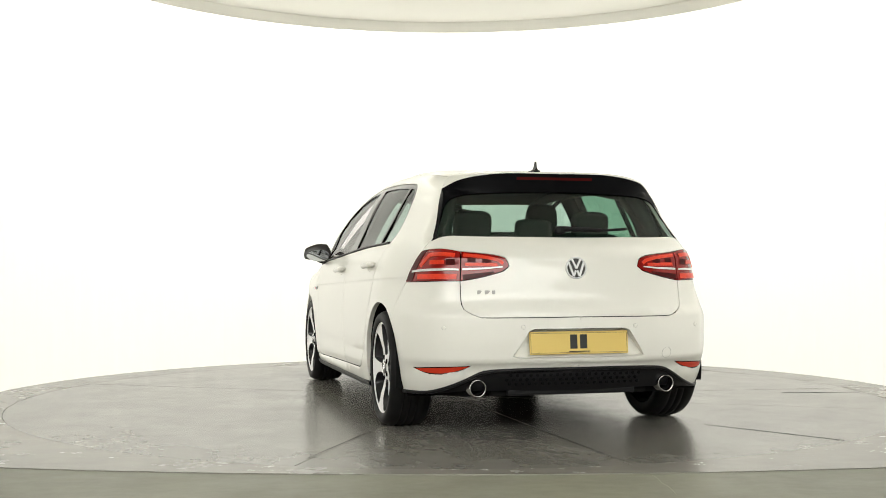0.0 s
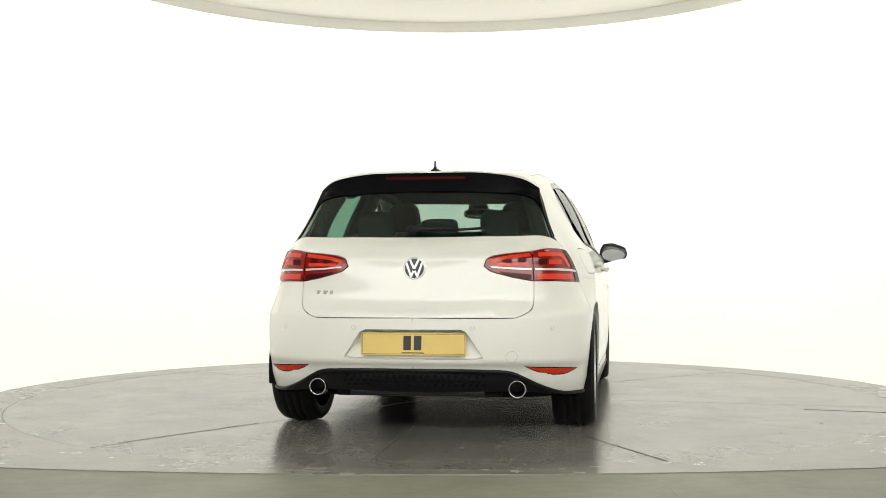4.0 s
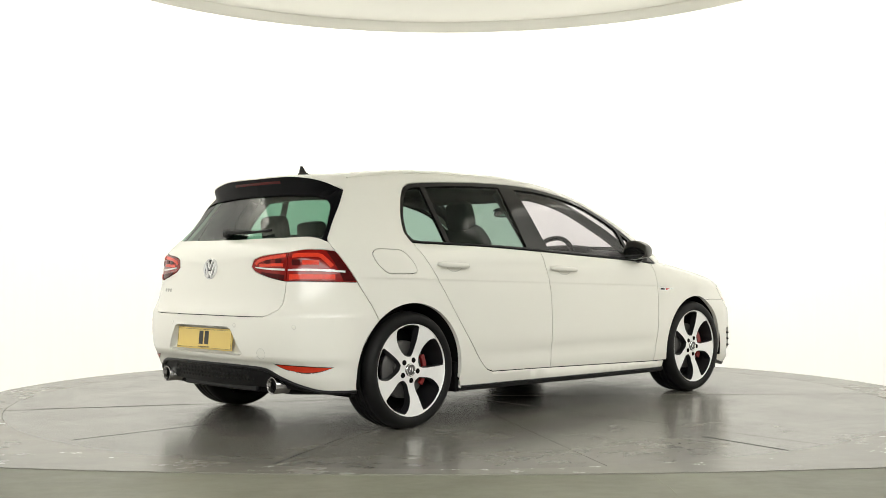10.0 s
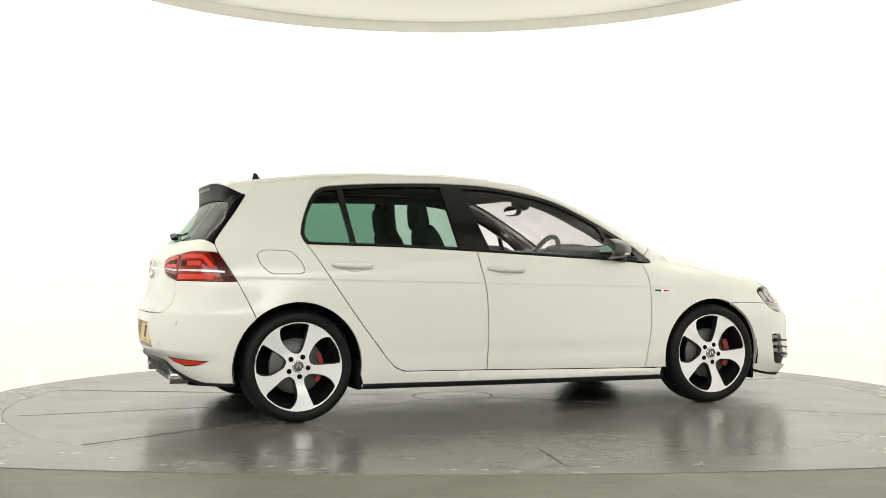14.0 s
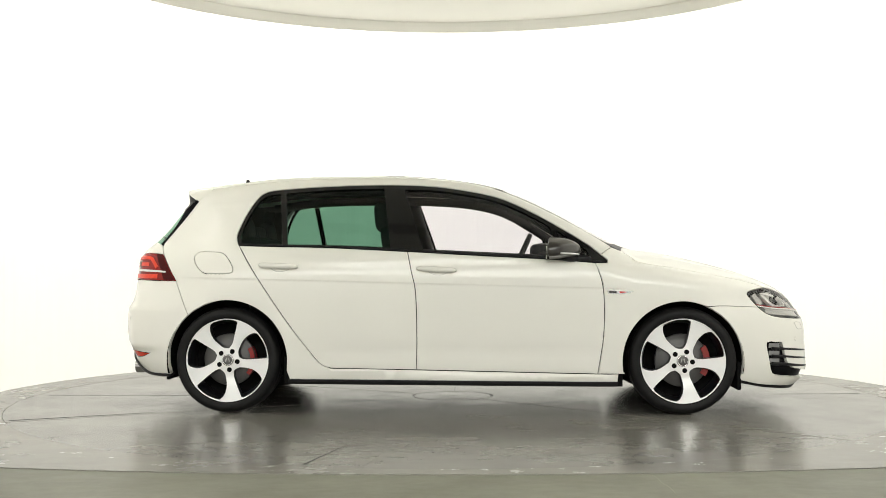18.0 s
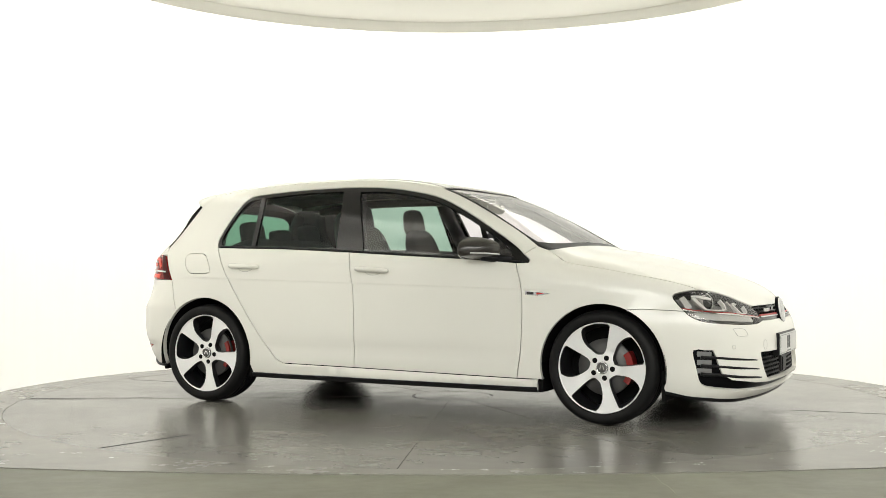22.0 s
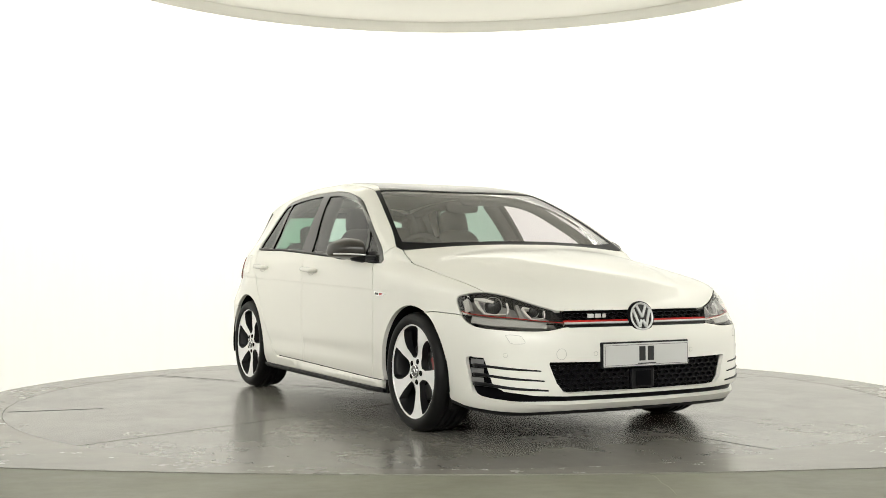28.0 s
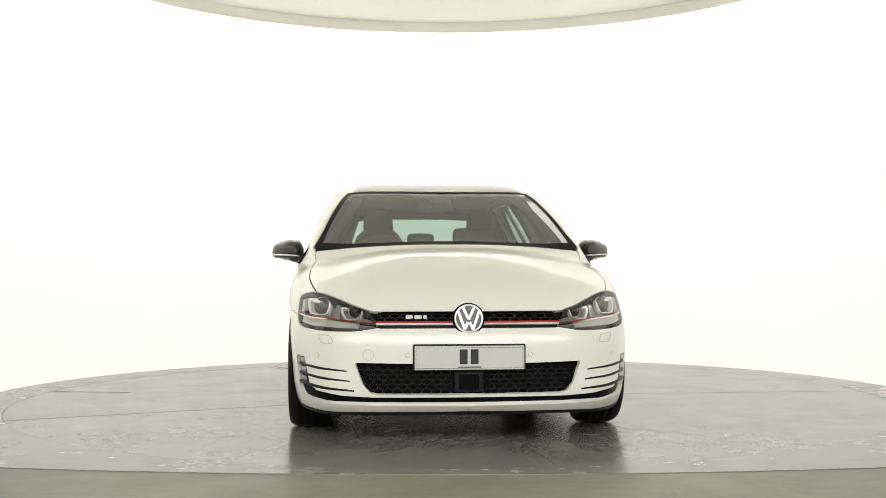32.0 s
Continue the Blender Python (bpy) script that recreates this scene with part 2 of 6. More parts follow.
# ---------------------------------------------------------------- building helpers
def mesh_data(name, V, F, mat, N=None, smooth=True):
    me = bpy.data.meshes.new(name)
    me.from_pydata([tuple(map(float, v)) for v in V], [], [tuple(map(int, q)) for q in F])
    me.materials.append(mat)
    me.polygons.foreach_set("use_smooth", [bool(smooth)] * len(me.polygons))
    if N is not None:
        me.normals_split_custom_set_from_vertices([tuple(map(float, q)) for q in N])
    me.update()
    return me


def obj(name, V, F, mat, parent=None, label="", N=None, smooth=True):
    ob = new(name, mesh_data(name, V, F, mat, N, smooth))
    if parent is not None:
        ob.parent = parent
    if label:
        ob["label"] = label
    return ob


def part(name, bm, mat, parent=None, label="", smooth=False):
    me = bpy.data.meshes.new(name)
    bm.to_mesh(me)
    bm.free()
    me.materials.append(mat)
    me.polygons.foreach_set("use_smooth", [bool(smooth)] * len(me.polygons))
    ob = new(name, me)
    if parent is not None:
        ob.parent = parent
    if label:
        ob["label"] = label
    return ob


def flip(G):
    """The mirror image over the car's middle plane."""
    V, F, N = G
    k = np.array([1, -1, 1.0])
    return V * k, [tuple(reversed(q)) for q in F], (None if N is None else N * k)


def join(*gs):
    V, F, N, k = [], [], [], 0
    for v, f_, n_ in gs:
        v = np.asarray(v, float)
        V.append(v)
        F += [tuple(i + k for i in q) for q in f_]
        N.append(np.zeros_like(v) if n_ is None else n_)
        k += len(v)
    return np.vstack(V), F, np.vstack(N)


def moved(G, m):
    V = np.asarray(G[0], float)
    R = np.array(m.to_3x3())
    return V @ R.T + np.array(m.translation), G[1], (None if G[2] is None else G[2] @ R.T)


def lathe(profile, seg=64, axis="y", closed=False):
    """Turns (r, h) points round an axis; h runs along the axis."""
    P = np.array(profile, float)
    a = np.linspace(0, 2 * np.pi, seg, endpoint=False)
    V = []
    for r, h in P:
        c, s = r * np.cos(a), r * np.sin(a)
        k = np.full(seg, h)
        V.append(np.stack({"y": (c, k, s), "z": (c, s, k), "x": (k, c, s)}[axis], 1))
    F = []
    n = len(P)
    for i in range(n if closed else n - 1):
        for j in range(seg):
            a0, a1 = i * seg + j, i * seg + (j + 1) % seg
            b0, b1 = ((i + 1) % n) * seg + j, ((i + 1) % n) * seg + (j + 1) % seg
            F.append((a0, b0, b1, a1))
    return np.vstack(V), F, None


def rounded(sx, sy, sz, e=0.35, nu=24, nv=14, taper=0.0):
    """A soft-edged box (superellipsoid), half sizes sx, sy, sz; taper narrows it towards the top."""
    u = np.linspace(-np.pi, np.pi, nu, endpoint=False)
    v = np.linspace(-np.pi / 2, np.pi / 2, nv)

    def p(t, k):
        return np.sign(t) * np.abs(t) ** k
    V = []
    for b in v:
        cz = p(np.cos(b), e)
        z = p(np.sin(b), e)
        k = 1 - taper * (z + 1) / 2
        V.append(np.stack([sx * k * cz * p(np.cos(u), e), sy * k * cz * p(np.sin(u), e), np.full(nu, sz * z)], 1))
    F = []
    for i in range(nv - 1):
        for j in range(nu):
            F.append((i * nu + j, i * nu + (j + 1) % nu, (i + 1) * nu + (j + 1) % nu, (i + 1) * nu + j))
    return np.vstack(V), F, None


def box(x0, x1, y0, y1, z0, z1):
    V = np.array([(x, y, z) for x in (x0, x1) for y in (y0, y1) for z in (z0, z1)], float)
    return V, [(0, 1, 3, 2), (4, 6, 7, 5), (0, 4, 5, 1), (2, 3, 7, 6), (0, 2, 6, 4), (1, 5, 7, 3)], None


def bevelled(x0, x1, y0, y1, z0, z1, r=0.004, seg=2):
    bm = bmesh.new()
    bmesh.ops.create_cube(bm, size=1)
    bmesh.ops.scale(bm, verts=bm.verts, vec=(x1 - x0, y1 - y0, z1 - z0))
    bmesh.ops.translate(bm, verts=bm.verts, vec=((x0 + x1) / 2, (y0 + y1) / 2, (z0 + z1) / 2))
    bmesh.ops.bevel(bm, geom=bm.edges[:], offset=r, segments=seg, affect="EDGES", profile=0.5)
    V = np.array([v.co[:] for v in bm.verts])
    F = [tuple(v.index for v in q.verts) for q in bm.faces]
    bm.free()
    return V, F, None


def tube(path, radius, seg=10, flat=1.0):
    """A round bar along a path of 3D points; radius may be one number or one per point."""
    P = np.asarray(path, float)
    R = np.broadcast_to(np.asarray(radius, float), (len(P),))
    T = np.gradient(P, axis=0)
    T /= np.linalg.norm(T, axis=1, keepdims=True)
    up = np.array([0, 0, 1.0]) if abs(T[0][2]) < 0.9 else np.array([1.0, 0, 0])
    V, F = [], []
    a = np.linspace(0, 2 * np.pi, seg, endpoint=False)
    for p_, t, r in zip(P, T, R):
        s = np.cross(t, up)
        s /= np.linalg.norm(s)
        w = np.cross(s, t)
        V.append(p_ + r * (np.cos(a)[:, None] * s + flat * np.sin(a)[:, None] * w))
    n = len(P)
    for i in range(n - 1):
        for j in range(seg):
            F.append((i * seg + j, i * seg + (j + 1) % seg, (i + 1) * seg + (j + 1) % seg, (i + 1) * seg + j))
    F += [tuple(reversed(range(seg))), tuple(range((n - 1) * seg, n * seg))]
    return np.vstack(V), F, None


def smooth_line(pts, gap=0.02, closed=False):
    """A Catmull-Rom line through the points, sampled about every gap metres."""
    P = np.asarray(pts, float)
    n = len(P)
    out = []
    for i in range(n if closed else n - 1):
        p1, p2 = P[i], P[(i + 1) % n]
        p0 = P[i - 1] if (i > 0 or closed) else 2 * p1 - p2
        p3 = P[(i + 2) % n] if (i + 2 < n or closed) else 2 * p2 - p1
        k = max(1, int(np.linalg.norm(p2 - p1) / gap))
        t = np.arange(k)[:, None] / k
        out.append(0.5 * (2 * p1 + (p2 - p0) * t + (2 * p0 - 5 * p1 + 4 * p2 - p3) * t ** 2 + (3 * p1 - p0 - 3 * p2 + p3) * t ** 3))
    if not closed:
        out.append(P[-1:])
    return np.vstack(out)


def straight_line(pts, gap=0.02):
    P = np.asarray(pts, float)
    out = []
    for a, b in zip(P[:-1], P[1:]):
        k = max(1, int(np.linalg.norm(b - a) / gap))
        out.append(a + (b - a) * (np.arange(k)[:, None] / k))
    out.append(P[-1:])
    return np.vstack(out)


def snap(P):
    """Moves points to the body's surface along its slope."""
    P = np.array(P, float)
    for _ in range(8):
        g = np.stack([f(P + np.eye(3)[i] * 1e-3) - f(P - np.eye(3)[i] * 1e-3) for i in range(3)], -1) / 2e-3
        P = P - (f(P) / np.maximum((g * g).sum(-1), 0.05))[:, None] * g
    return P


def on_side(pts, gap=0.02, smooth=True):
    """A line given by (x, z) as seen from the side, laid on the car's right flank."""
    L = (smooth_line if smooth else straight_line)(np.asarray(pts, float), gap)
    O = np.stack([L[:, 0], np.full(len(L), -1.3), L[:, 1]], 1)
    return shoot(O, (0, 1, 0), 1.3, 60)[0]


def on_body(pts, gap=0.02, smooth=True):
    return snap((smooth_line if smooth else straight_line)(pts, gap))


def ring(*lines):
    P = np.vstack(lines)
    keep = np.linalg.norm(P - np.roll(P, 1, 0), axis=1) > 1e-3
    return P[keep]


def inside(pt, loops):
    r = np.zeros(len(pt), bool)
    for L in loops:
        a, b = L, np.roll(L, -1, 0)
        for (x0, y0), (x1, y1) in zip(a, b):
            m = (y0 > pt[:, 1]) != (y1 > pt[:, 1])
            if m.any():
                r ^= m & (pt[:, 0] < (x1 - x0) * (pt[:, 1] - y0) / (y1 - y0 if y1 != y0 else 1e-12) + x0)
    return r


def shrink(L, g):
    a, b = np.roll(L, 1, 0), np.roll(L, -1, 0)
    t = b - a
    t /= np.maximum(np.linalg.norm(t, axis=1, keepdims=True), 1e-9)
    n = np.stack([-t[:, 1], t[:, 0]], 1)
    area = 0.5 * np.sum(L[:, 0] * np.roll(L[:, 1], -1) - np.roll(L[:, 0], -1) * L[:, 1])
    return L + n * (g if area > 0 else -g)


def sheet(loops, grid=0.035, rows=()):
    """Triangles that fill a flat outline with holes; loops of 2D points, the first one outside."""
    lo, hi = loops[0].min(0), loops[0].max(0)
    X, Y = np.meshgrid(np.arange(lo[0] + grid / 2, hi[0], grid), np.arange(lo[1] + grid / 2, hi[1], grid))
    G = np.stack([X.ravel(), Y.ravel()], 1)
    if len(G):
        G = G[inside(G, loops)]
    B = np.vstack(loops)
    if len(G):
        d = np.full(len(G), 9.0)
        for k in range(0, len(B), 64):
            d = np.minimum(d, np.linalg.norm(G[:, None] - B[None, k:k + 64], axis=2).min(1))
        G = G[d > grid * 0.45]
    if len(rows):
        R = np.vstack(rows)
        R = R[inside(R, loops)]
        R = R[np.array([np.linalg.norm(B - q, axis=1).min() > 0.006 for q in R], bool)]
        if len(R):
            G = np.vstack([G[np.array([np.linalg.norm(R - q, axis=1).min() > grid * 0.4 for q in G], bool)], R])
    E, k = [], 0
    for L in loops:
        E += [(k + i, k + (i + 1) % len(L)) for i in range(len(L))]
        k += len(L)
    pts = [Vector(map(float, p_)) for p_ in np.vstack([B, G])]
    v, _, t, *_ = delaunay_2d_cdt(pts, E, [], 0, 1e-6)
    v = np.array([p_[:] for p_ in v])
    t = np.array([q[:] for q in t if len(q) == 3], int)
    c = v[t].mean(1)
    return v, t[inside(c, loops)]


def frame_of(d):
    d = np.asarray(d, float)
    d = d / np.linalg.norm(d)
    u = np.cross(d, (0, 0, 1.0))
    if np.linalg.norm(u) < 1e-3:
        u = np.array([0, 1.0, 0])
    u /= np.linalg.norm(u)
    return d, u, np.cross(u, d)


def panel(loops, d, grid=0.035, gap=0.0026, off=0.0, lip=0.024, extra=()):
    """A piece of the body's skin inside the outline (3D lines on the skin), seen along d; its edge is turned in by lip."""
    d, u, w = frame_of(d)
    A = [np.asarray(L, float) for L in loops]
    flat = [np.stack([L @ u, L @ w], 1) for L in A]
    flat = [shrink(flat[0], gap)] + [shrink(L, -gap) for L in flat[1:]]
    rows = [np.stack([L @ u, L @ w], 1) for L in extra]
    v, t = sheet(flat, grid, rows)
    depth = np.vstack(A) @ d
    O = v[:, :1] * u + v[:, 1:] * w + (depth.min() - 0.12) * d
    P, bad = shoot(O, d, np.ptp(depth) + 0.45, 70)
    if bad.any():
        E, src = np.vstack(A), np.vstack(flat)
        for i in np.where(bad)[0]:
            P[i] = E[np.linalg.norm(src - v[i], axis=1).argmin()]
    src = np.vstack(A)
    nb = len(src)
    mid = np.zeros(len(P), bool)
    mid[:nb] = np.abs(src[:, 1]) < 0.003 if len(v) >= nb else False
    if mid.any():
        P[mid, 1] = 0
        P[mid] = snap(P[mid])
    N = grad(P)
    P = P + N * off
    tri = []
    for a, b, c in t:
        n_ = np.cross(P[b] - P[a], P[c] - P[a])
        tri.append((a, b, c) if n_ @ N[a] >= 0 else (a, c, b))
    if not lip:
        return P, tri, N
    count = {}
    for a, b, c in tri:
        for e in ((a, b), (b, c), (c, a)):
            count[e] = 1
    rim = [e for e in count if (e[1], e[0]) not in count and not (mid[e[0]] and mid[e[1]])]
    idx = sorted({i for e in rim for i in e})
    k = {i: j for j, i in enumerate(idx)}
    n0, m = len(P), len(idx)
    V = np.vstack([P, P[idx], P[idx] - N[idx] * lip])
    F = tri + [(n0 + k[b], n0 + k[a], n0 + m + k[a], n0 + m + k[b]) for a, b in rim]
    return V, F, np.vstack([N, np.zeros((2 * m, 3))])


def ruled(A, B, rows=6, bulge=0.0, out=(0, 0, 0)):
    """A surface between two lines with the same number of points."""
    A, B = np.asarray(A, float), np.asarray(B, float)
    t = np.linspace(0, 1, rows)[:, None, None]
    V = (A * (1 - t) + B * t + bulge * 4 * t * (1 - t) * np.asarray(out)).reshape(-1, 3)
    n = len(A)
    F = [(i * n + j, i * n + j + 1, (i + 1) * n + j + 1, (i + 1) * n + j) for i in range(rows - 1) for j in range(n - 1)]
    return V, F, None


def resample(L, n):
    s = np.r_[0, np.cumsum(np.linalg.norm(np.diff(L, axis=0), axis=1))]
    t = np.linspace(0, s[-1], n)
    return np.stack([np.interp(t, s, L[:, i]) for i in range(3)], 1)


# ---------------------------------------------------------------- the drum-shaped studio
WALL_R, WALL_H, TABLE_R = 3.13, 3.03, 2.78
LIP_R = 2.95                             # inner edge of the light cove
OPEN = radians(42.5)                       # half the width of the opening towards the camera


def arc_wall(name, r0, r1, z0, z1, a0, a1, mat, seg=420):
    a = np.linspace(a0, a1, seg)
    V, F = [], []
    for r, z in ((r0, z0), (r0, z1), (r1, z1), (r1, z0)):
        V.append(np.stack([r * np.cos(a), r * np.sin(a), np.full(seg, z)], 1))
    for i in range(4):
        for j in range(seg - 1):
            F.append((i * seg + j, ((i + 1) % 4) * seg + j, ((i + 1) % 4) * seg + j + 1, i * seg + j + 1))
    F += [(0, seg, 2 * seg, 3 * seg)[::-1], (seg - 1, 2 * seg - 1, 3 * seg - 1, 4 * seg - 1)]
    return obj(name, np.vstack(V), F, mat, smooth=False)


A0, A1 = -math.pi / 2 + OPEN, 1.5 * math.pi - OPEN
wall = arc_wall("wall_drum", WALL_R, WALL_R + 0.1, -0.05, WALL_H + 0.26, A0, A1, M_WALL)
for v_ in wall.data.vertices:
    # slack vertical ripples of the cloth
    t_ = math.atan2(v_.co.y, v_.co.x)
    k_ = 1 + 0.0009 * (math.sin(47 * t_) + 0.8 * math.sin(83 * t_ + 1.7) + 0.5 * math.sin(131 * t_ + 0.6))
    v_.co.x, v_.co.y = v_.co.x * k_, v_.co.y * k_
tagged(wall, "seamless curved white studio wall round the turntable", "wall", kind="structure")
coving = arc_wall("trim", LIP_R, LIP_R + 0.012, WALL_H - 0.002, WALL_H + 0.204, A0, A1, M_TRIM)
tagged(coving, "cream painted lip of the light cove under the ceiling", "trim", kind="structure")

# ceiling: a round cream disc, with the light cove between its lip and the wall
a = np.linspace(0, 2 * np.pi, 160, endpoint=False)
cv = np.vstack([np.stack([LIP_R * np.cos(a), LIP_R * np.sin(a), np.full(160, z)], 1) for z in (WALL_H + 0.095, WALL_H + 0.12)])
cf = [tuple(reversed(range(160))), tuple(range(160, 320))] + [(i, (i + 1) % 160, 160 + (i + 1) % 160, 160 + i) for i in range(160)]
ceiling = tagged(obj("ceiling", cv, cf, M_CEIL, smooth=False), "cream stretched ceiling disc over the turntable", "ceiling", kind="structure")
cove = arc_wall("cove_light", LIP_R + 0.03, WALL_R - 0.02, WALL_H + 0.18, WALL_H + 0.20, A0 + 0.02, A1 - 0.02, M_COVE, 160)
tagged(cove, "ring of light tubes hidden in the ceiling cove", "light")
cap = arc_wall("ceiling_edge", LIP_R - 0.02, WALL_R + 0.02, WALL_H + 0.205, WALL_H + 0.22, A0, A1, M_WHITE, 160)
tagged(cap, "white top of the light cove", "ceiling", kind="structure")

# floor of the drum, with the hole for the turntable, and the apron before it
FRONT_C, FRONT_R = 7.71, 10.61           # the apron's edge is a shallow arc


def front_y(x):
    return FRONT_C - math.sqrt(FRONT_R ** 2 - x * x)


xs = np.linspace(-3.0, 3.0, 41)
edge = np.array([(x, front_y(x)) for x in xs])
outer = np.vstack([edge, [(3.0, -1.2)], [((WALL_R + 0.05) * np.cos(t), (WALL_R + 0.05) * np.sin(t)) for t in np.linspace(-0.35, math.pi + 0.35, 60)], [(-3.0, -1.2)]])
hole = np.array([((TABLE_R + 0.003) * np.cos(t), (TABLE_R + 0.003) * np.sin(t)) for t in np.linspace(0, 2 * np.pi, 140, endpoint=False)])
v2, t2 = sheet([outer, hole], 0.2)
top = np.c_[v2, np.zeros(len(v2))]
obfloor = obj("floor", top, [tuple(q) if np.cross(v2[q[1]] - v2[q[0]], v2[q[2]] - v2[q[0]]) > 0 else tuple(q[::-1]) for q in t2], M_FLOOR, smooth=False)
sol = obfloor.modifiers.new("thick", "SOLIDIFY")
sol.thickness, sol.offset = 0.06, -1
tagged(obfloor, "worn grey painted floor ring round the turntable", "floor", kind="structure")

apron_edge = np.array([(x, front_y(x) - 0.004) for x in np.linspace(-3.2, 3.2, 41)])
v2 = np.vstack([apron_edge, [(6.0, front_y(3.2)), (6.0, -12.0), (-6.0, -12.0), (-6.0, front_y(3.2))]])
apron = obj("floor_front", np.c_[v2, np.full(len(v2), -0.004)], [tuple(range(len(v2)))[::-1]], M_APRON, smooth=False)
sol = apron.modifiers.new("thick", "SOLIDIFY")
sol.thickness, sol.offset = 0.06, -1
tagged(apron, "dull grey concrete floor before the turntable", "floor", kind="structure")
M_CRACK = material("pale_filled_crack", (0.34, 0.335, 0.27), 0.7, vary=0.2, scale=60)
P_CR = np.array([(0.812, -2.905, -0.0036), (0.822, -2.98, -0.0036), (0.818, -3.06, -0.0036), (0.832, -3.16, -0.0036), (0.83, -3.30, -0.0036)])
obj("crack", *tube(smooth_line(P_CR, 0.03), 0.0022, 6, 0.3)[:2], M_CRACK, apron, "pale filled crack in the floor")
ground = obj("ground", *box(-6.2, 6.2, -12.2, 3.6, -0.30, -0.10)[:2], M_GAP, smooth=False)
tagged(ground, "dark foundation slab under the studio floor", "ground", kind="structure")

# the front room that closes the place behind the camera
JX = WALL_R * math.sin(OPEN)
JY = -WALL_R * math.cos(OPEN)
for k, (nm, b) in enumerate((("wall_south", (-6.1, 6.1, -12.1, -12.0, -0.1, 3.4)), ("wall_west", (-6.1, -6.0, -12.0, JY, -0.1, 3.4)), ("wall_east", (6.0, 6.1, -12.0, JY, -0.1, 3.4)),
                             ("wall_jamb_west", (-6.1, -JX - 0.02, JY - 0.1, JY, -0.1, 3.4)), ("wall_jamb_east", (JX + 0.02, 6.1, JY - 0.1, JY, -0.1, 3.4)))):
    tagged(obj(nm, *box(*b)[:2], M_FRONT, smooth=False), "plain grey wall of the front room", "wall", kind="structure")
front_ceiling = obj("ceiling_front", *box(-6.1, 6.1, -12.1, JY, 3.28, 3.38)[:2], M_FRONT, smooth=False)
tagged(front_ceiling, "plain grey ceiling of the front room", "ceiling", kind="structure")

# added fill panel, out of view: it brightens the car's side towards the camera
lp = tagged(obj("fill_panel", *bevelled(-5.6, 5.6, -11.8, -6.4, 3.245, 3.28, 0.01)[:2], M_TRIM, smooth=False), "unseen white fill panel added on the front room ceiling", "ceiling light")
obj("diffuser", *box(-5.55, 5.55, -11.75, -6.45, 3.238, 3.2435)[:2], M_FILL, lp, "glowing diffuser", smooth=False)

# ---------------------------------------------------------------- turntable: a round boss and twelve sector plates
table = obj("turntable", *lathe([(0.0, -0.08), (TABLE_R - 0.002, -0.08), (TABLE_R - 0.002, -0.012), (0.0, -0.012)], 120, "z")[:2], M_GAP, smooth=False)
tagged(table, "round grey turntable with radial plate joints, flush in the floor", "turntable")
boss = obj("hub_plate", *lathe([(0.0, -0.001), (0.255, -0.001), (0.262, -0.004), (0.262, -0.014)], 64, "z")[:2], M_TABLE, table, "round centre plate", smooth=False)
rng = random.Random(4)
SEAM = [2.5, 29.0, 58.0, 90.0, 121.0, 151.0, 181.0, 210.0, 238.5, 264.5, 291.0, 316.5]
for i in range(12):
    b0, b1 = radians(SEAM[i]), radians(SEAM[(i + 1) % 12] + (360 if i == 11 else 0))
    g0, g1 = rng.uniform(0.0007, 0.0016), rng.uniform(0.0007, 0.0016)
    V, F = [], []
    for z in (-rng.uniform(0.0, 0.0016), -0.0119):
        for r in (0.268, TABLE_R):
            aa = np.linspace(b0 + g0 / r, b1 - g1 / r, 14)
            V.append(np.stack([r * np.cos(aa), r * np.sin(aa), np.full(14, z)], 1))
    for j in range(13):
        F += [(j, 14 + j, 15 + j, j + 1), (28 + j, 29 + j, 43 + j, 42 + j), (14 + j, 42 + j, 43 + j, 15 + j), (j, j + 1, 29 + j, 28 + j)]
    F += [(0, 28, 42, 14), (13, 27, 55, 41)]
    obj("plate", np.vstack(V), F, M_TABLE, table, smooth=False)
# joints that have worn open towards the rim: angle, inner and outer radius, width
for an, r0, r1, wd in ((208.7, 1.96, 2.755, 0.0095), (258.8, 2.22, 2.76, 0.006), (4.0, 2.15, 2.72, 0.005), (181.0, 1.5, 2.7, 0.0035), (150.6, 1.7, 2.6, 0.003)):
    rr = np.linspace(r0, r1, 12)
    ww = wd / 2 * np.minimum(1, np.linspace(0.25, 1.6, 12)) * (1 + 0.25 * np.sin(rr * 31))
    ct, st = math.cos(radians(an)), math.sin(radians(an))
    V = [(r * ct - k * w_ * st, r * st + k * w_ * ct, z_) for z_ in (0.0006, -0.010) for k in (-1, 1) for r, w_ in zip(rr, ww)]
    F = [q for j in range(11) for q in ((j, j + 1, 13 + j, 12 + j), (24 + j, 36 + j, 37 + j, 25 + j), (j, 24 + j, 25 + j, j + 1), (12 + j, 13 + j, 37 + j, 36 + j))]
    obj("worn_joint", V, F, M_GAP, table, "dark worn joint between plates", smooth=False)


# ---------------------------------------------------------------- the car: outlines on its skin
car = new("car")
car.empty_display_size = 0.3
tagged(car, "white five-door hatchback car parked on the round turntable", "car")
RX, FX, HUB_Z = -1.3155, 1.3155, 0.308
SIDE, SIDE_UP = (0, 1, 0), (0, 0.87, -0.5)


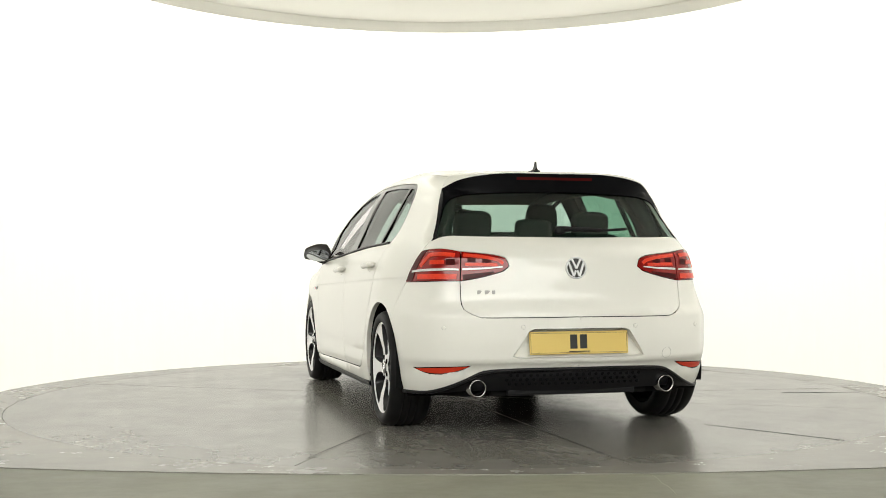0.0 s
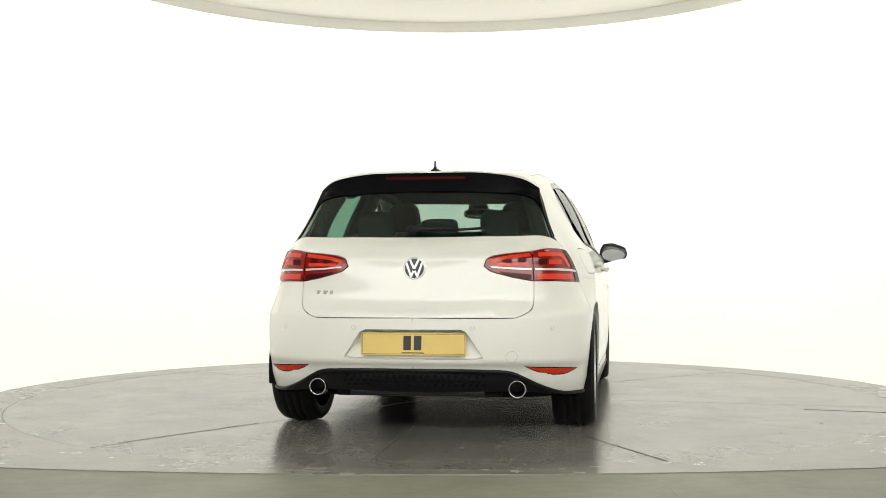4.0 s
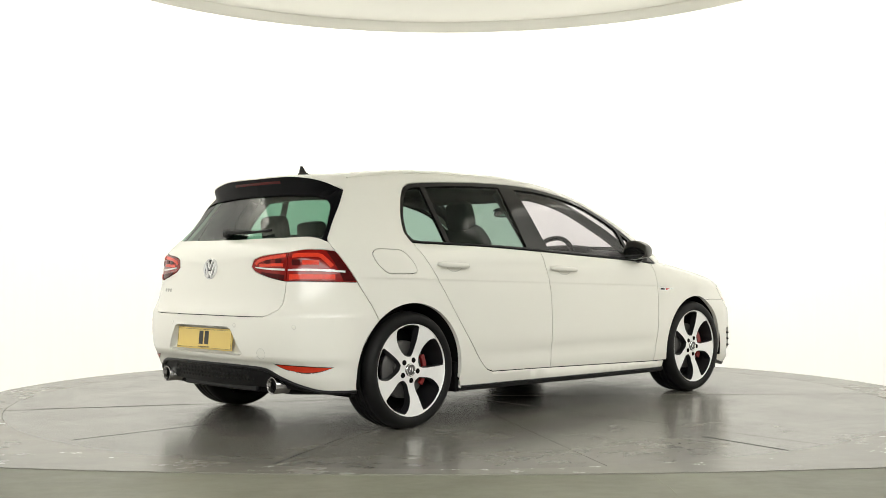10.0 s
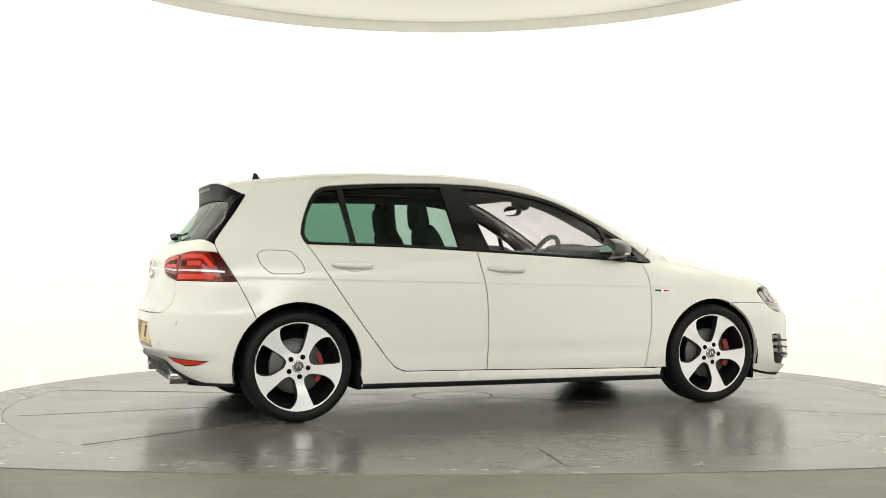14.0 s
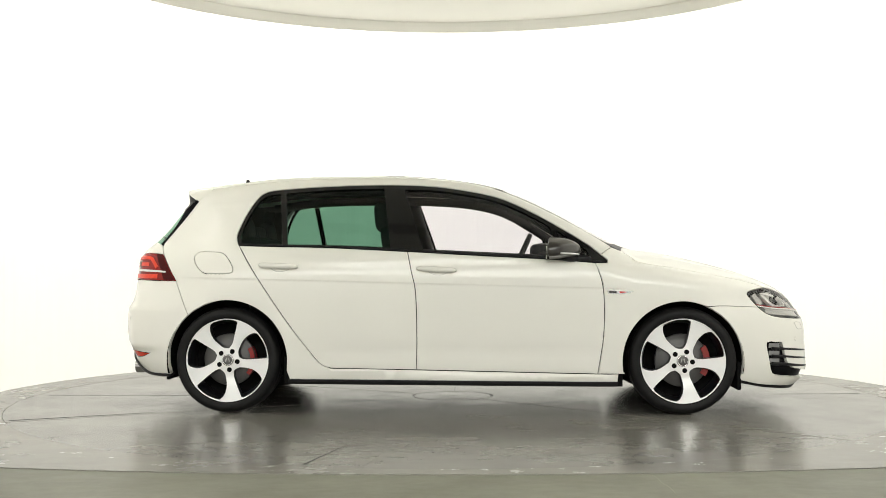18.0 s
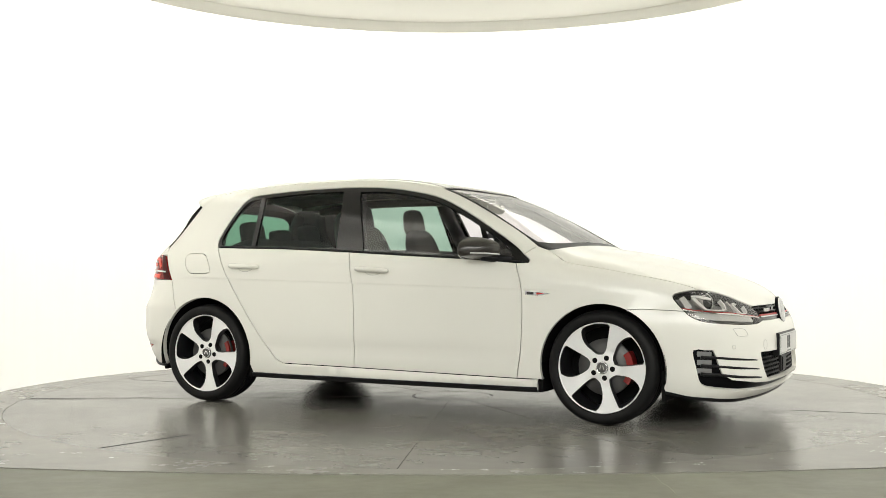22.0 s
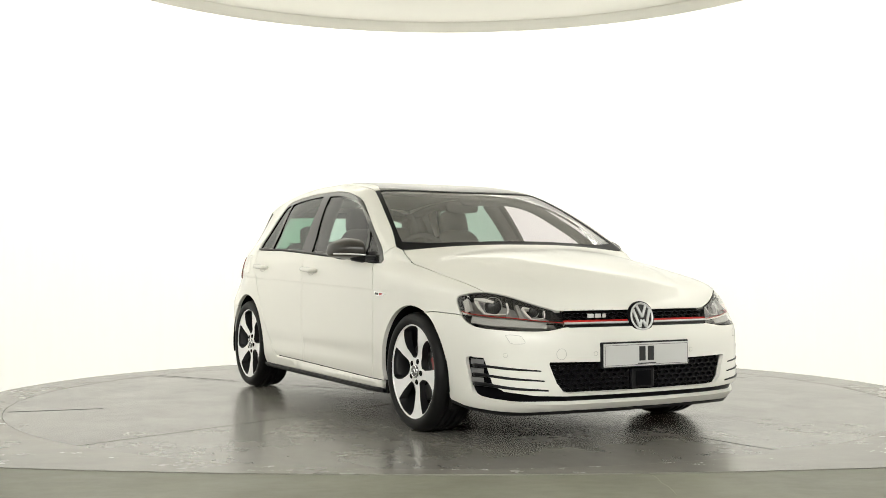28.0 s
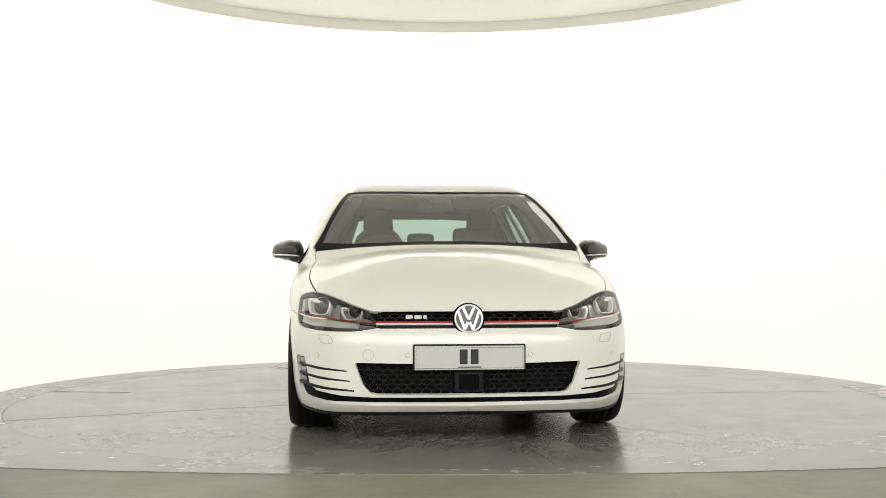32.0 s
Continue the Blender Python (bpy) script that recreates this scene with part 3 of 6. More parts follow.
def arch(cx, r, x0, z0, x1, z1):
    """The wheel opening's edge from one angle to another, over the top."""
    a0, a1 = math.atan2(z0 - 0.305, x0 - cx), math.atan2(z1 - 0.305, x1 - cx)
    if a0 < -1.6:
        a0 += 2 * math.pi
    if a1 < -1.6:
        a1 += 2 * math.pi
    n_ = max(8, int(abs(a1 - a0) / 0.055))
    return [(cx + r * math.cos(t), 0.305 + r * math.sin(t)) for t in np.linspace(a0, a1, n_)]


def both(name, G, mat, parent=None, label="", smooth=True):
    """The piece on the right flank and its mirror image on the left, as two objects."""
    parent = parent or car
    return [obj(name, *K[:2], mat, parent, label, K[2], smooth) for K in (G, flip(G))]


def whole(name, G, mat, parent=None, label="", smooth=True):
    """One object out of a right half and its mirror image."""
    K = join(G, flip(G))
    return obj(name, *K[:2], mat, parent or car, label, K[2], smooth)


# side windows' outline: rear corner, top, front tip, belt
DLO_TOP = [(-1.258, 0.977), (-1.281, 1.03), (-1.252, 1.135), (-1.197, 1.243), (-1.145, 1.297), (-1.05, 1.318), (-0.726, 1.338), (-0.388, 1.344), (-0.117, 1.332), (0.119, 1.296),
           (0.285, 1.253), (0.449, 1.177), (0.611, 1.085), (0.773, 0.982), (0.857, 0.918)]
DLO_TIP = [(0.857, 0.918), (0.894, 0.886), (0.892, 0.872), (0.822, 0.8705)]
BELT = [(0.822, 0.8705), (0.601, 0.889), (0.111, 0.917), (-0.262, 0.939), (-0.710, 0.962), (-1.039, 0.971), (-1.258, 0.977)]
RDOOR = [(-1.258, 0.977), (-1.128, 0.773), (-0.964, 0.535), (-0.835, 0.366), (-0.765, 0.288), (-0.706, 0.264)]
FGAP = [(-0.262, 0.939), (-0.239, 0.826), (-0.213, 0.696), (-0.206, 0.436), (-0.211, 0.256)]
FDOOR = [(0.822, 0.8705), (0.858, 0.758), (0.869, 0.628), (0.862, 0.434), (0.831, 0.234)]
FOOT = [(-0.706, 0.264), (-0.211, 0.256), (0.831, 0.234)]
SEAM_A = [(0.857, -0.81, 0.918), (0.915, -0.775, 0.958)]
SCREEN_EDGE = [(0.915, -0.762, 0.965), (0.80, -0.722, 1.03), (0.62, -0.676, 1.125), (0.42, -0.622, 1.23), (0.235, -0.572, 1.318)]
DITCH = [(0.235, -0.572, 1.318), (0.0, -0.565, 1.37), (-0.5, -0.557, 1.39), (-1.0, -0.547, 1.375), (-1.485, -0.530, 1.335)]
TAILPIL = [(-1.485, -0.530, 1.335), (-1.552, -0.575, 1.258), (-1.608, -0.607, 1.175), (-1.67, -0.632, 1.089), (-1.728, -0.660, 1.008), (-1.742, -0.685, 0.972), (-1.729, -0.726, 0.929)]
LAMP_SIDE = [(-1.729, -0.726, 0.929), (-1.637, -0.793, 0.770)]
QSEAM = [(-1.637, 0.770), (-1.60, 0.69), (-1.547, 0.572)]
ARCH_R, ARCH_F = 0.352, 0.342
BONNET_EDGE = [(0.975, -0.748, 0.938), (1.04, -0.757, 0.905), (1.25, -0.772, 0.862), (1.508, -0.770, 0.800), (1.68, -0.752, 0.760), (1.804, -0.728, 0.726)]
LAMP_TOP = [(1.804, -0.728, 0.726), (1.969, -0.561, 0.672), (2.019, -0.470, 0.640)]
LAMP_BACK = [(1.804, -0.728, 0.726), (1.740, -0.785, 0.716), (1.690, -0.815, 0.690), (1.752, -0.822, 0.613)]
LAMP_LOW = [(1.752, -0.822, 0.613), (1.79, -0.812, 0.580), (1.866, -0.785, 0.556), (1.991, -0.680, 0.541), (2.053, -0.545, 0.538), (2.074, -0.421, 0.556)]
LAMP_IN = [(2.074, -0.421, 0.556), (2.045, -0.448, 0.605), (2.019, -0.470, 0.640)]
WING_SEAM = [(1.752, -0.822, 0.613), (1.552, -0.854, 0.622), (1.4535, -0.872, 0.618)]

L_SCREEN, L_DITCH, L_TAIL = on_body(SCREEN_EDGE), on_body(DITCH), on_body(TAILPIL)
L_DLO, L_TIP, L_BELT = on_side(DLO_TOP), on_side(DLO_TIP, 0.008), on_side(BELT)
L_RD, L_FG, L_FD = on_side(RDOOR), on_side(FGAP), on_side(FDOOR)

# rows of points along the flank's crease, so that it stays crisp
CREASE = [on_side([(x, crease_z(x) + h) for x in np.arange(-1.66, 1.15, 0.02)], 0.5, False) for h in (0.006, 0.0, -0.0055, -0.014)]

# bodyside pressing: windscreen pillar, roof rail, rear pillar, rear wing and sill
bodyside = ring(on_body(SEAM_A), L_SCREEN, L_DITCH, L_TAIL, on_body(LAMP_SIDE), on_side(QSEAM), on_side(arch(RX, ARCH_R, -1.547, 0.572, -0.968, 0.25), smooth=False),
                on_side([(-0.968, 0.25), (-0.950, 0.198), (0.0, 0.192), (0.945, 0.186), (0.950, 0.233), (0.831, 0.234)], smooth=False),
                on_side(FOOT[::-1]), L_RD[::-1], L_DLO)
FUEL = [(-1.530, 0.915), (-1.50, 0.940), (-1.42, 0.941), (-1.350, 0.932), (-1.305, 0.885), (-1.282, 0.835), (-1.302, 0.815), (-1.40, 0.813), (-1.462, 0.818), (-1.512, 0.865)]
fuel_line = on_side(FUEL + FUEL[:1], 0.012)[:-1]
G_left = flip(panel([bodyside], SIDE_UP, 0.03, extra=CREASE))
obj("bodyside_panel", *G_left[:2], M_PAINT, car, "", G_left[2])
G = panel([bodyside, fuel_line], SIDE_UP, 0.03, gap=0.0024, extra=CREASE)
bodyside_r = obj("bodyside_panel", *G[:2], M_PAINT, car, "", G[2])
G = panel([fuel_line], SIDE, 0.03, gap=0.0018)
obj("fuel_flap", *G[:2], M_PAINT, bodyside_r, "rounded fuel filler flap", G[2])

# doors
front_doors = both("front_door", panel([ring(L_BELT[: len(on_side(BELT[:4]))], L_FG, on_side(FOOT[1:]), L_FD[::-1])], SIDE, 0.035, extra=CREASE), M_PAINT)
k4 = len(on_side(BELT[:4])) - 1
rear_doors = both("rear_door", panel([ring(L_BELT[k4:], L_RD, on_side(FOOT[:2]), L_FG[::-1])], SIDE, 0.035, extra=CREASE), M_PAINT)

# front wing
wing = ring(on_body(SEAM_A)[::-1][:-1] * 1.0, L_TIP, L_FD, on_side([(0.831, 0.234), (0.985, 0.232)]), on_side(arch(FX, ARCH_F, 0.985, 0.236, 1.4535, 0.618), smooth=False),
            on_body(WING_SEAM)[::-1], on_body(LAMP_BACK)[::-1], on_body(BONNET_EDGE)[::-1], on_body([(0.975, -0.748, 0.938), (0.915, -0.768, 0.962)]))
both("front_wing", panel([wing], (0, 0.87, -0.5), 0.03, extra=CREASE), M_PAINT)

# bonnet
SCUTTLE = [(1.045, 0, 0.968), (1.03, -0.3, 0.967), (1.0, -0.55, 0.958), (0.975, -0.748, 0.938)]
NOSE = [(2.019, -0.470, 0.640), (2.034, -0.425, 0.636), (2.058, -0.2, 0.640), (2.066, 0, 0.641)]
bonnet_loop = ring(on_body(SCUTTLE), on_body(BONNET_EDGE), on_body(LAMP_TOP), on_body(NOSE), on_body([(2.066, 0, 0.641), (1.9, 0, 0.75), (1.5, 0, 0.88), (1.2, 0, 0.945), (1.045, 0, 0.968)]))
whole("bonnet", panel([bonnet_loop], (-0.35, 0, -0.94), 0.035), M_PAINT, label="smooth white bonnet")

# roof and sunroof
ROOF_FRONT = [(0.235, -0.572, 1.318), (0.275, -0.40, 1.332), (0.30, -0.2, 1.338), (0.31, 0, 1.338)]
ROOF_REAR = [(-1.485, -0.530, 1.335), (-1.505, -0.3, 1.35), (-1.512, 0, 1.355)]
ROOF_MID = [(-1.512, 0, 1.355), (-1.0, 0, 1.4), (-0.4, 0, 1.414), (0.0, 0, 1.39), (0.31, 0, 1.338)]
roof_loop = ring(on_body(ROOF_FRONT)[::-1], L_DITCH, on_body(ROOF_REAR), on_body(ROOF_MID))
whole("roof", panel([roof_loop], (0, 0, -1), 0.04, gap=0.001), M_PAINT, label="white roof skin")
sun = ring(on_body([(0.308, 0, 1.338), (0.298, -0.2, 1.337), (0.273, -0.40, 1.332), (0.238, -0.540, 1.32)]), on_body([(0.238, -0.540, 1.32), (0.0, -0.475, 1.37), (-0.42, -0.455, 1.39)]),
           on_body([(-0.42, -0.455, 1.39), (-0.44, -0.3, 1.405), (-0.445, 0, 1.412)]), on_body([(-0.445, 0, 1.412), (0.0, 0, 1.39), (0.308, 0, 1.338)]))
whole("sunroof", panel([sun], (0, 0, -1), 0.05, gap=0.0, off=0.001, lip=0.002), M_BLACK, label="dark glass sunroof panel")
whole("headlining", panel([roof_loop], (0, 0, -1), 0.06, gap=0.004, off=-0.045, lip=0.0), M_LINING, label="grey cloth headlining")

# windscreen with its black border
scr = ring(on_body(ROOF_FRONT)[::-1], L_SCREEN[::-1], on_body([(0.915, -0.762, 0.965), (0.968, -0.735, 0.952), (1.0, -0.55, 0.962), (1.035, -0.3, 0.972), (1.05, 0, 0.973)]), on_body([(1.05, 0, 0.973), (0.7, 0, 1.15), (0.31, 0, 1.338)]))


whole("windscreen", panel([scr], (-0.8, 0, -0.6), 0.05, gap=0.003, off=-0.004, lip=0.004), M_SCREEN, label="tinted laminated windscreen")
bo = ring(on_body(ROOF_FRONT)[::-1], L_SCREEN[::-1], on_body([(0.915, -0.762, 0.965), (0.968, -0.735, 0.952), (1.0, -0.55, 0.962), (1.035, -0.3, 0.972), (1.05, 0, 0.973)]), on_body([(1.05, 0, 0.973), (0.995, 0, 1.006)]),
          on_body([(0.995, 0, 1.006), (0.985, -0.3, 1.004), (0.955, -0.55, 0.998), (0.895, -0.716, 0.988)]), on_body([(0.895, -0.716, 0.988), (0.82, -0.702, 1.025), (0.64, -0.657, 1.12), (0.44, -0.603, 1.225), (0.262, -0.553, 1.310)]),
          on_body([(0.262, -0.553, 1.310), (0.300, -0.40, 1.318), (0.325, -0.2, 1.325), (0.335, 0, 1.325)]), on_body([(0.335, 0, 1.325), (0.31, 0, 1.338)]))
whole("windscreen_border", panel([bo], (-0.8, 0, -0.6), 0.03, gap=0.0, off=-0.001, lip=0.003), M_GLOSSDARK, label="black windscreen border")

# side windows: black surround and three panes
GF = [(-0.290, 1.312), (-0.10, 1.305), (0.119, 1.270), (0.285, 1.226), (0.449, 1.150), (0.56, 1.087)]
GF_LOW = [(0.635, 0.905), (0.35, 0.920), (0.0, 0.940), (-0.170, 0.950)]
GQ = [(0.600, 1.062), (0.70, 0.998), (0.775, 0.945), (0.79, 0.915), (0.675, 0.904)]
GR = [(-1.008, 1.296), (-0.726, 1.314), (-0.418, 1.320), (-0.365, 0.965), (-0.71, 0.978), (-0.972, 0.985)]
GB = [(-1.045, 1.292), (-1.125, 1.280), (-1.178, 1.232), (-1.232, 1.130), (-1.258, 1.03), (-1.240, 0.996), (-1.005, 0.987)]


def pane_line(top, low=()):
    L = [on_side(top, 0.03)]
    if low:
        L += [on_side([top[-1], low[0]], 0.03), on_side(low, 0.03), on_side([low[-1], top[0]], 0.03)]
    else:
        L += [on_side([top[-1], top[0]], 0.03)]
    return ring(*L)


P_FRONT = pane_line(GF, GF_LOW)
P_SMALL = ring(on_side(GQ + GQ[:1], 0.03, False)[:-1])
P_REAR = ring(on_side(GR[:3], 0.03), on_side(GR[3:], 0.03))
P_BACK = ring(on_side(GB, 0.02))
dlo = ring(L_DLO, L_TIP, L_BELT)
both("window_surround", panel([dlo, P_FRONT, P_SMALL, P_REAR, P_BACK], SIDE, 0.04, gap=0.0015, off=-0.003, lip=0.02), M_BLACK, label="gloss black side window surround and pillars")
for nm, P, m, doors, lab in (("window_glass", P_FRONT, M_GLASS, front_doors, "clear front door glass"), ("quarterlight", P_SMALL, M_GLASS, front_doors, "small fixed front pane"),
                             ("window_glass", P_REAR, M_PRIVACY, rear_doors, "dark tinted rear door glass"), ("quarterlight", P_BACK, M_PRIVACY, rear_doors, "dark tinted fixed rear pane")):
    G = panel([P], SIDE, 0.06, gap=-0.004, off=-0.009, lip=0.004)
    for door, K in zip(doors, (G, flip(G))):
        obj(nm, *K[:2], m, door, lab, K[2])
trim_line = on_side([(0.86, 0.8715), (0.601, 0.892), (0.111, 0.920), (-0.262, 0.942), (-0.710, 0.965), (-1.039, 0.974), (-1.25, 0.980)], 0.05)
G = tube(trim_line + np.array([0, -0.001, 0.004]), 0.005, 8)
both("belt_strip", G, M_SATIN, label="black rubber belt strip")

# tailgate, rear glass, spoiler
GLASS_LOW = [(-1.872, 0, 0.987), (-1.862, -0.3, 0.987), (-1.825, -0.5, 0.984), (-1.757, -0.655, 0.980)]
LAMP_OVER = [(-1.729, -0.726, 0.929), (-1.784, -0.700, 0.935), (-1.899, -0.576, 0.924), (-1.950, -0.392, 0.901), (-1.966, -0.352, 0.880), (-1.972, -0.343, 0.850)]
LAMP_UNDER = [(-1.972, -0.343, 0.850), (-1.968, -0.372, 0.826), (-1.956, -0.480, 0.796), (-1.930, -0.585, 0.776)]
LAMP_OUT_LOW = [(-1.930, -0.585, 0.776), (-1.80, -0.725, 0.772), (-1.637, -0.793, 0.770)]
GATE = [(-1.930, -0.585, 0.776), (-1.951, -0.583, 0.663), (-1.975, -0.560, 0.625), (-2.005, -0.515, 0.603), (-2.020, -0.46, 0.597), (-2.05, -0.2, 0.597), (-2.055, 0, 0.598)]
tailgate_loop = ring(on_body(GLASS_LOW), on_body([(-1.757, -0.655, 0.980), (-1.742, -0.683, 0.974), (-1.729, -0.726, 0.929)]), on_body(LAMP_OVER), on_body(LAMP_UNDER), on_body(GATE), on_body([(-2.055, 0, 0.598), (-2.0, 0, 0.75), (-1.98, 0, 0.88), (-1.872, 0, 0.987)]))
tailgate = whole("tailgate", panel([tailgate_loop], (0.9, 0.38, -0.2), 0.035), M_PAINT, label="white tailgate")
RG_SIDE = [(-1.757, -0.655, 0.980), (-1.70, -0.628, 1.06), (-1.65, -0.592, 1.155), (-1.640, -0.555, 1.195), (-1.648, -0.48, 1.224)]
RG_TOP = [(-1.648, -0.48, 1.224), (-1.670, -0.25, 1.236), (-1.680, 0, 1.240)]
rear_glass_loop = ring(on_body(GLASS_LOW), on_body(RG_SIDE), on_body(RG_TOP), on_body([(-1.680, 0, 1.240), (-1.78, 0, 1.11), (-1.872, 0, 0.987)]))
G = panel([rear_glass_loop], (0.8, 0.1, -0.55), 0.05, gap=0.002, off=-0.003, lip=0.004)
K = join(G, flip(G))
obj("rear_window", *K[:2], M_REARGLASS, tailgate, "dark tinted rear window", K[2])
L_PIL = on_body([(-1.742, -0.680, 0.976), (-1.728, -0.660, 1.008), (-1.67, -0.632, 1.089), (-1.608, -0.607, 1.175), (-1.552, -0.575, 1.258)])
surround = ring(on_body([(-1.757, -0.655, 0.980), (-1.742, -0.680, 0.976)]), L_PIL, on_body([(-1.552, -0.575, 1.258), (-1.600, -0.52, 1.262), (-1.630, -0.3, 1.280), (-1.640, 0, 1.285)]), on_body([(-1.640, 0, 1.285), (-1.680, 0, 1.240)]), on_body(RG_TOP)[::-1], on_body(RG_SIDE)[::-1])
G = panel([surround], (0.8, 0.35, -0.45), 0.03, gap=0.001, off=-0.001, lip=0.006)
K = join(G, flip(G))
obj("rear_window_border", *K[:2], M_GLOSSDARK, tailgate, "gloss black rear window border", K[2])
# spoiler: white top blade, black underside and side fins
TIP = [(-1.700, 0, 1.335), (-1.692, -0.2, 1.336), (-1.678, -0.31, 1.333), (-1.663, -0.40, 1.323), (-1.650, -0.462, 1.312), (-1.628, -0.522, 1.294), (-1.570, -0.584, 1.258)]
FIN_EDGE = [(-1.570, -0.584, 1.258), (-1.598, -0.586, 1.235), (-1.634, -0.594, 1.195), (-1.688, -0.626, 1.09), (-1.738, -0.668, 1.0)]
tip = resample(smooth_line(TIP, 0.02), 26)
root = resample(np.vstack([on_body(ROOF_REAR)[::-1], on_body([(-1.492, -0.545, 1.322), (-1.505, -0.557, 1.305), (-1.535, -0.570, 1.275), (-1.556, -0.579, 1.250)])]), 26)
G = ruled(root + [0, 0, 0.0005], tip + [0, 0, 0.006], 7, 0.004, (0, 0, 1))
rim_ = ruled(tip + [0, 0, 0.006], tip + [0.001, 0, 0.0], 2)
K = join(G, rim_)
K = join(K, flip(K))
spoiler = obj("roof_spoiler", *K[:2], M_PAINT, tailgate, "white roof spoiler blade")
edge_glass = resample(on_body(RG_TOP)[::-1], 26)
G = ruled(tip + [0.001, 0, 0.0], edge_glass + [-0.004, 0, 0.0], 5)
K = join(G, flip(G))
obj("spoiler_underside", *K[:2], M_GLOSSDARK, tailgate, "gloss black spoiler underside")
fin_a = resample(smooth_line(FIN_EDGE, 0.02), 16)
fin_b = resample(on_body([(-1.556, -0.579, 1.250), (-1.608, -0.609, 1.175), (-1.67, -0.634, 1.089), (-1.732, -0.666, 0.998)]), 16)
fin_c = resample(on_body(RG_SIDE)[::-1], 16)
fin = ruled(fin_a, fin_b + [0.0, -0.002, 0.002], 5)
fin2 = ruled(fin_a, fin_c + [-0.003, 0, 0], 3)
both("spoiler_fin", join(fin, fin2), M_GLOSSDARK, tailgate, "gloss black fin beside the rear window")
yb = np.linspace(-0.21, 0.21, 17)
bl = np.stack([-1.7005 + 0.20 * yb ** 2, yb, np.full(17, 1.316)], 1)
G = ruled(bl, bl + [0.004, 0, -0.014], 3)
obj("high_brake_light", *G[:2], M_LENSDARK, tailgate, "dark red high brake light strip")

# rear bumper
PLATE_R = [(0, 0.540), (-0.235, 0.540), (-0.262, 0.530), (-0.345, 0.405), (-0.30, 0.398), (0, 0.398)]


def on_rear(pts, smooth=False, gap=0.02):
    L = (smooth_line if smooth else straight_line)(np.asarray(pts, float), gap)
    O = np.stack([np.full(len(L), -2.6), L[:, 0], L[:, 1]], 1)
    return shoot(O, (1, 0, 0), 1.4, 80)[0]


def on_front(pts, smooth=False, gap=0.02):
    L = (smooth_line if smooth else straight_line)(np.asarray(pts, float), gap)
    O = np.stack([np.full(len(L), 2.7), L[:, 0], L[:, 1]], 1)
    return shoot(O, (-1, 0, 0), 1.4, 80)[0]


DIFF = [(-1.672, -0.84, 0.212), (-1.75, -0.79, 0.214), (-1.83, -0.715, 0.222), (-1.90, -0.62, 0.262), (-1.967, -0.518, 0.316), (-1.995, -0.45, 0.334), (-2.02, -0.25, 0.342), (-2.028, 0, 0.344)]
L_DIFF = on_body(DIFF)
bump_r = ring(on_body(GATE)[::-1], on_body(LAMP_OUT_LOW), on_side(QSEAM), on_side(arch(RX, ARCH_R, -1.547, 0.572, -1.655, 0.225)[:], smooth=False), L_DIFF, on_rear([(0, 0.345), (0, 0.398)]), on_rear(PLATE_R[::-1]), on_rear([(0, 0.540), (0, 0.597)]))
rear_bumper = whole("rear_bumper", panel([bump_r], (0.74, 0.66, 0.0), 0.032, gap=0.0016), M_PAINT, label="white rear bumper")
rec_low, rec_top = on_rear([(-0.345, 0.405), (-0.30, 0.398), (0, 0.398)]), on_rear([(-0.262, 0.530), (-0.235, 0.540), (0, 0.540)])
A0_ = resample(rec_low, 14)
A = A0_ + [0.032, 0, 0.004]
B = resample(rec_top, 14) + [0.055, 0, -0.004]
C = resample(rec_top, 14)
G = join(ruled(A, B, 5), ruled(B, C, 3), ruled(A0_, A, 2), ruled(np.array([A[0], A0_[0]]), np.array([B[0], C[0]]), 2))
K = join(G, flip(G))
obj("plate_recess", *K[:2], M_PAINT, rear_bumper, "moulded number plate recess")
low_edge = on_body([(-1.668, -0.842, 0.196), (-1.75, -0.79, 0.193), (-1.83, -0.71, 0.195), (-1.90, -0.60, 0.205), (-1.94, -0.50, 0.205), (-1.96, -0.3, 0.21), (-1.962, 0, 0.212)])
diffuser_loop = ring(L_DIFF, on_rear([(0, 0.342), (0, 0.214)]), low_edge[::-1])
diffuser = whole("rear_diffuser", panel([diffuser_loop], (0.8, 0.6, 0.1), 0.025, gap=0.0, off=-0.006, lip=0.03), M_SATIN, label="satin black rear diffuser")
lipline = L_DIFF[::2] + np.array([-0.002, -0.001, -0.006])
G = tube(np.vstack([lipline, lipline[::-1][1:] * [1, -1, 1]]), 0.009, 8)
obj("diffuser_lip", *G[:2], M_SATIN, diffuser, "raised black edge of the diffuser")
cells = [(j * 0.034 + (row % 2) * 0.017, 0.312 - row * 0.022) for row in range(3) for j in range(-10, 11)]
cells = [q for q in cells if abs(q[0]) < 0.36]
cell_mesh = mesh_data("honeycomb_cell", *lathe([(0.0, 0.0), (0.010, 0.0), (0.008, -0.0015), (0.0, -0.0015)], 6, "x")[:2], M_GLOSSDARK, None, False)
for p_ in shoot(np.array([(-2.6, *q) for q in cells]), (1, 0, 0), 1.4, 80)[0]:
    o = new("honeycomb_cell", cell_mesh)
    o.parent = diffuser
    o.location = (p_[0] + 0.006, p_[1], p_[2])
G = bevelled(-1.935, -1.90, -0.34, 0.34, 0.205, 0.235, 0.008)
obj("diffuser_blade", *G[:2], M_SATIN, diffuser, "lower blade of the diffuser", smooth=False)
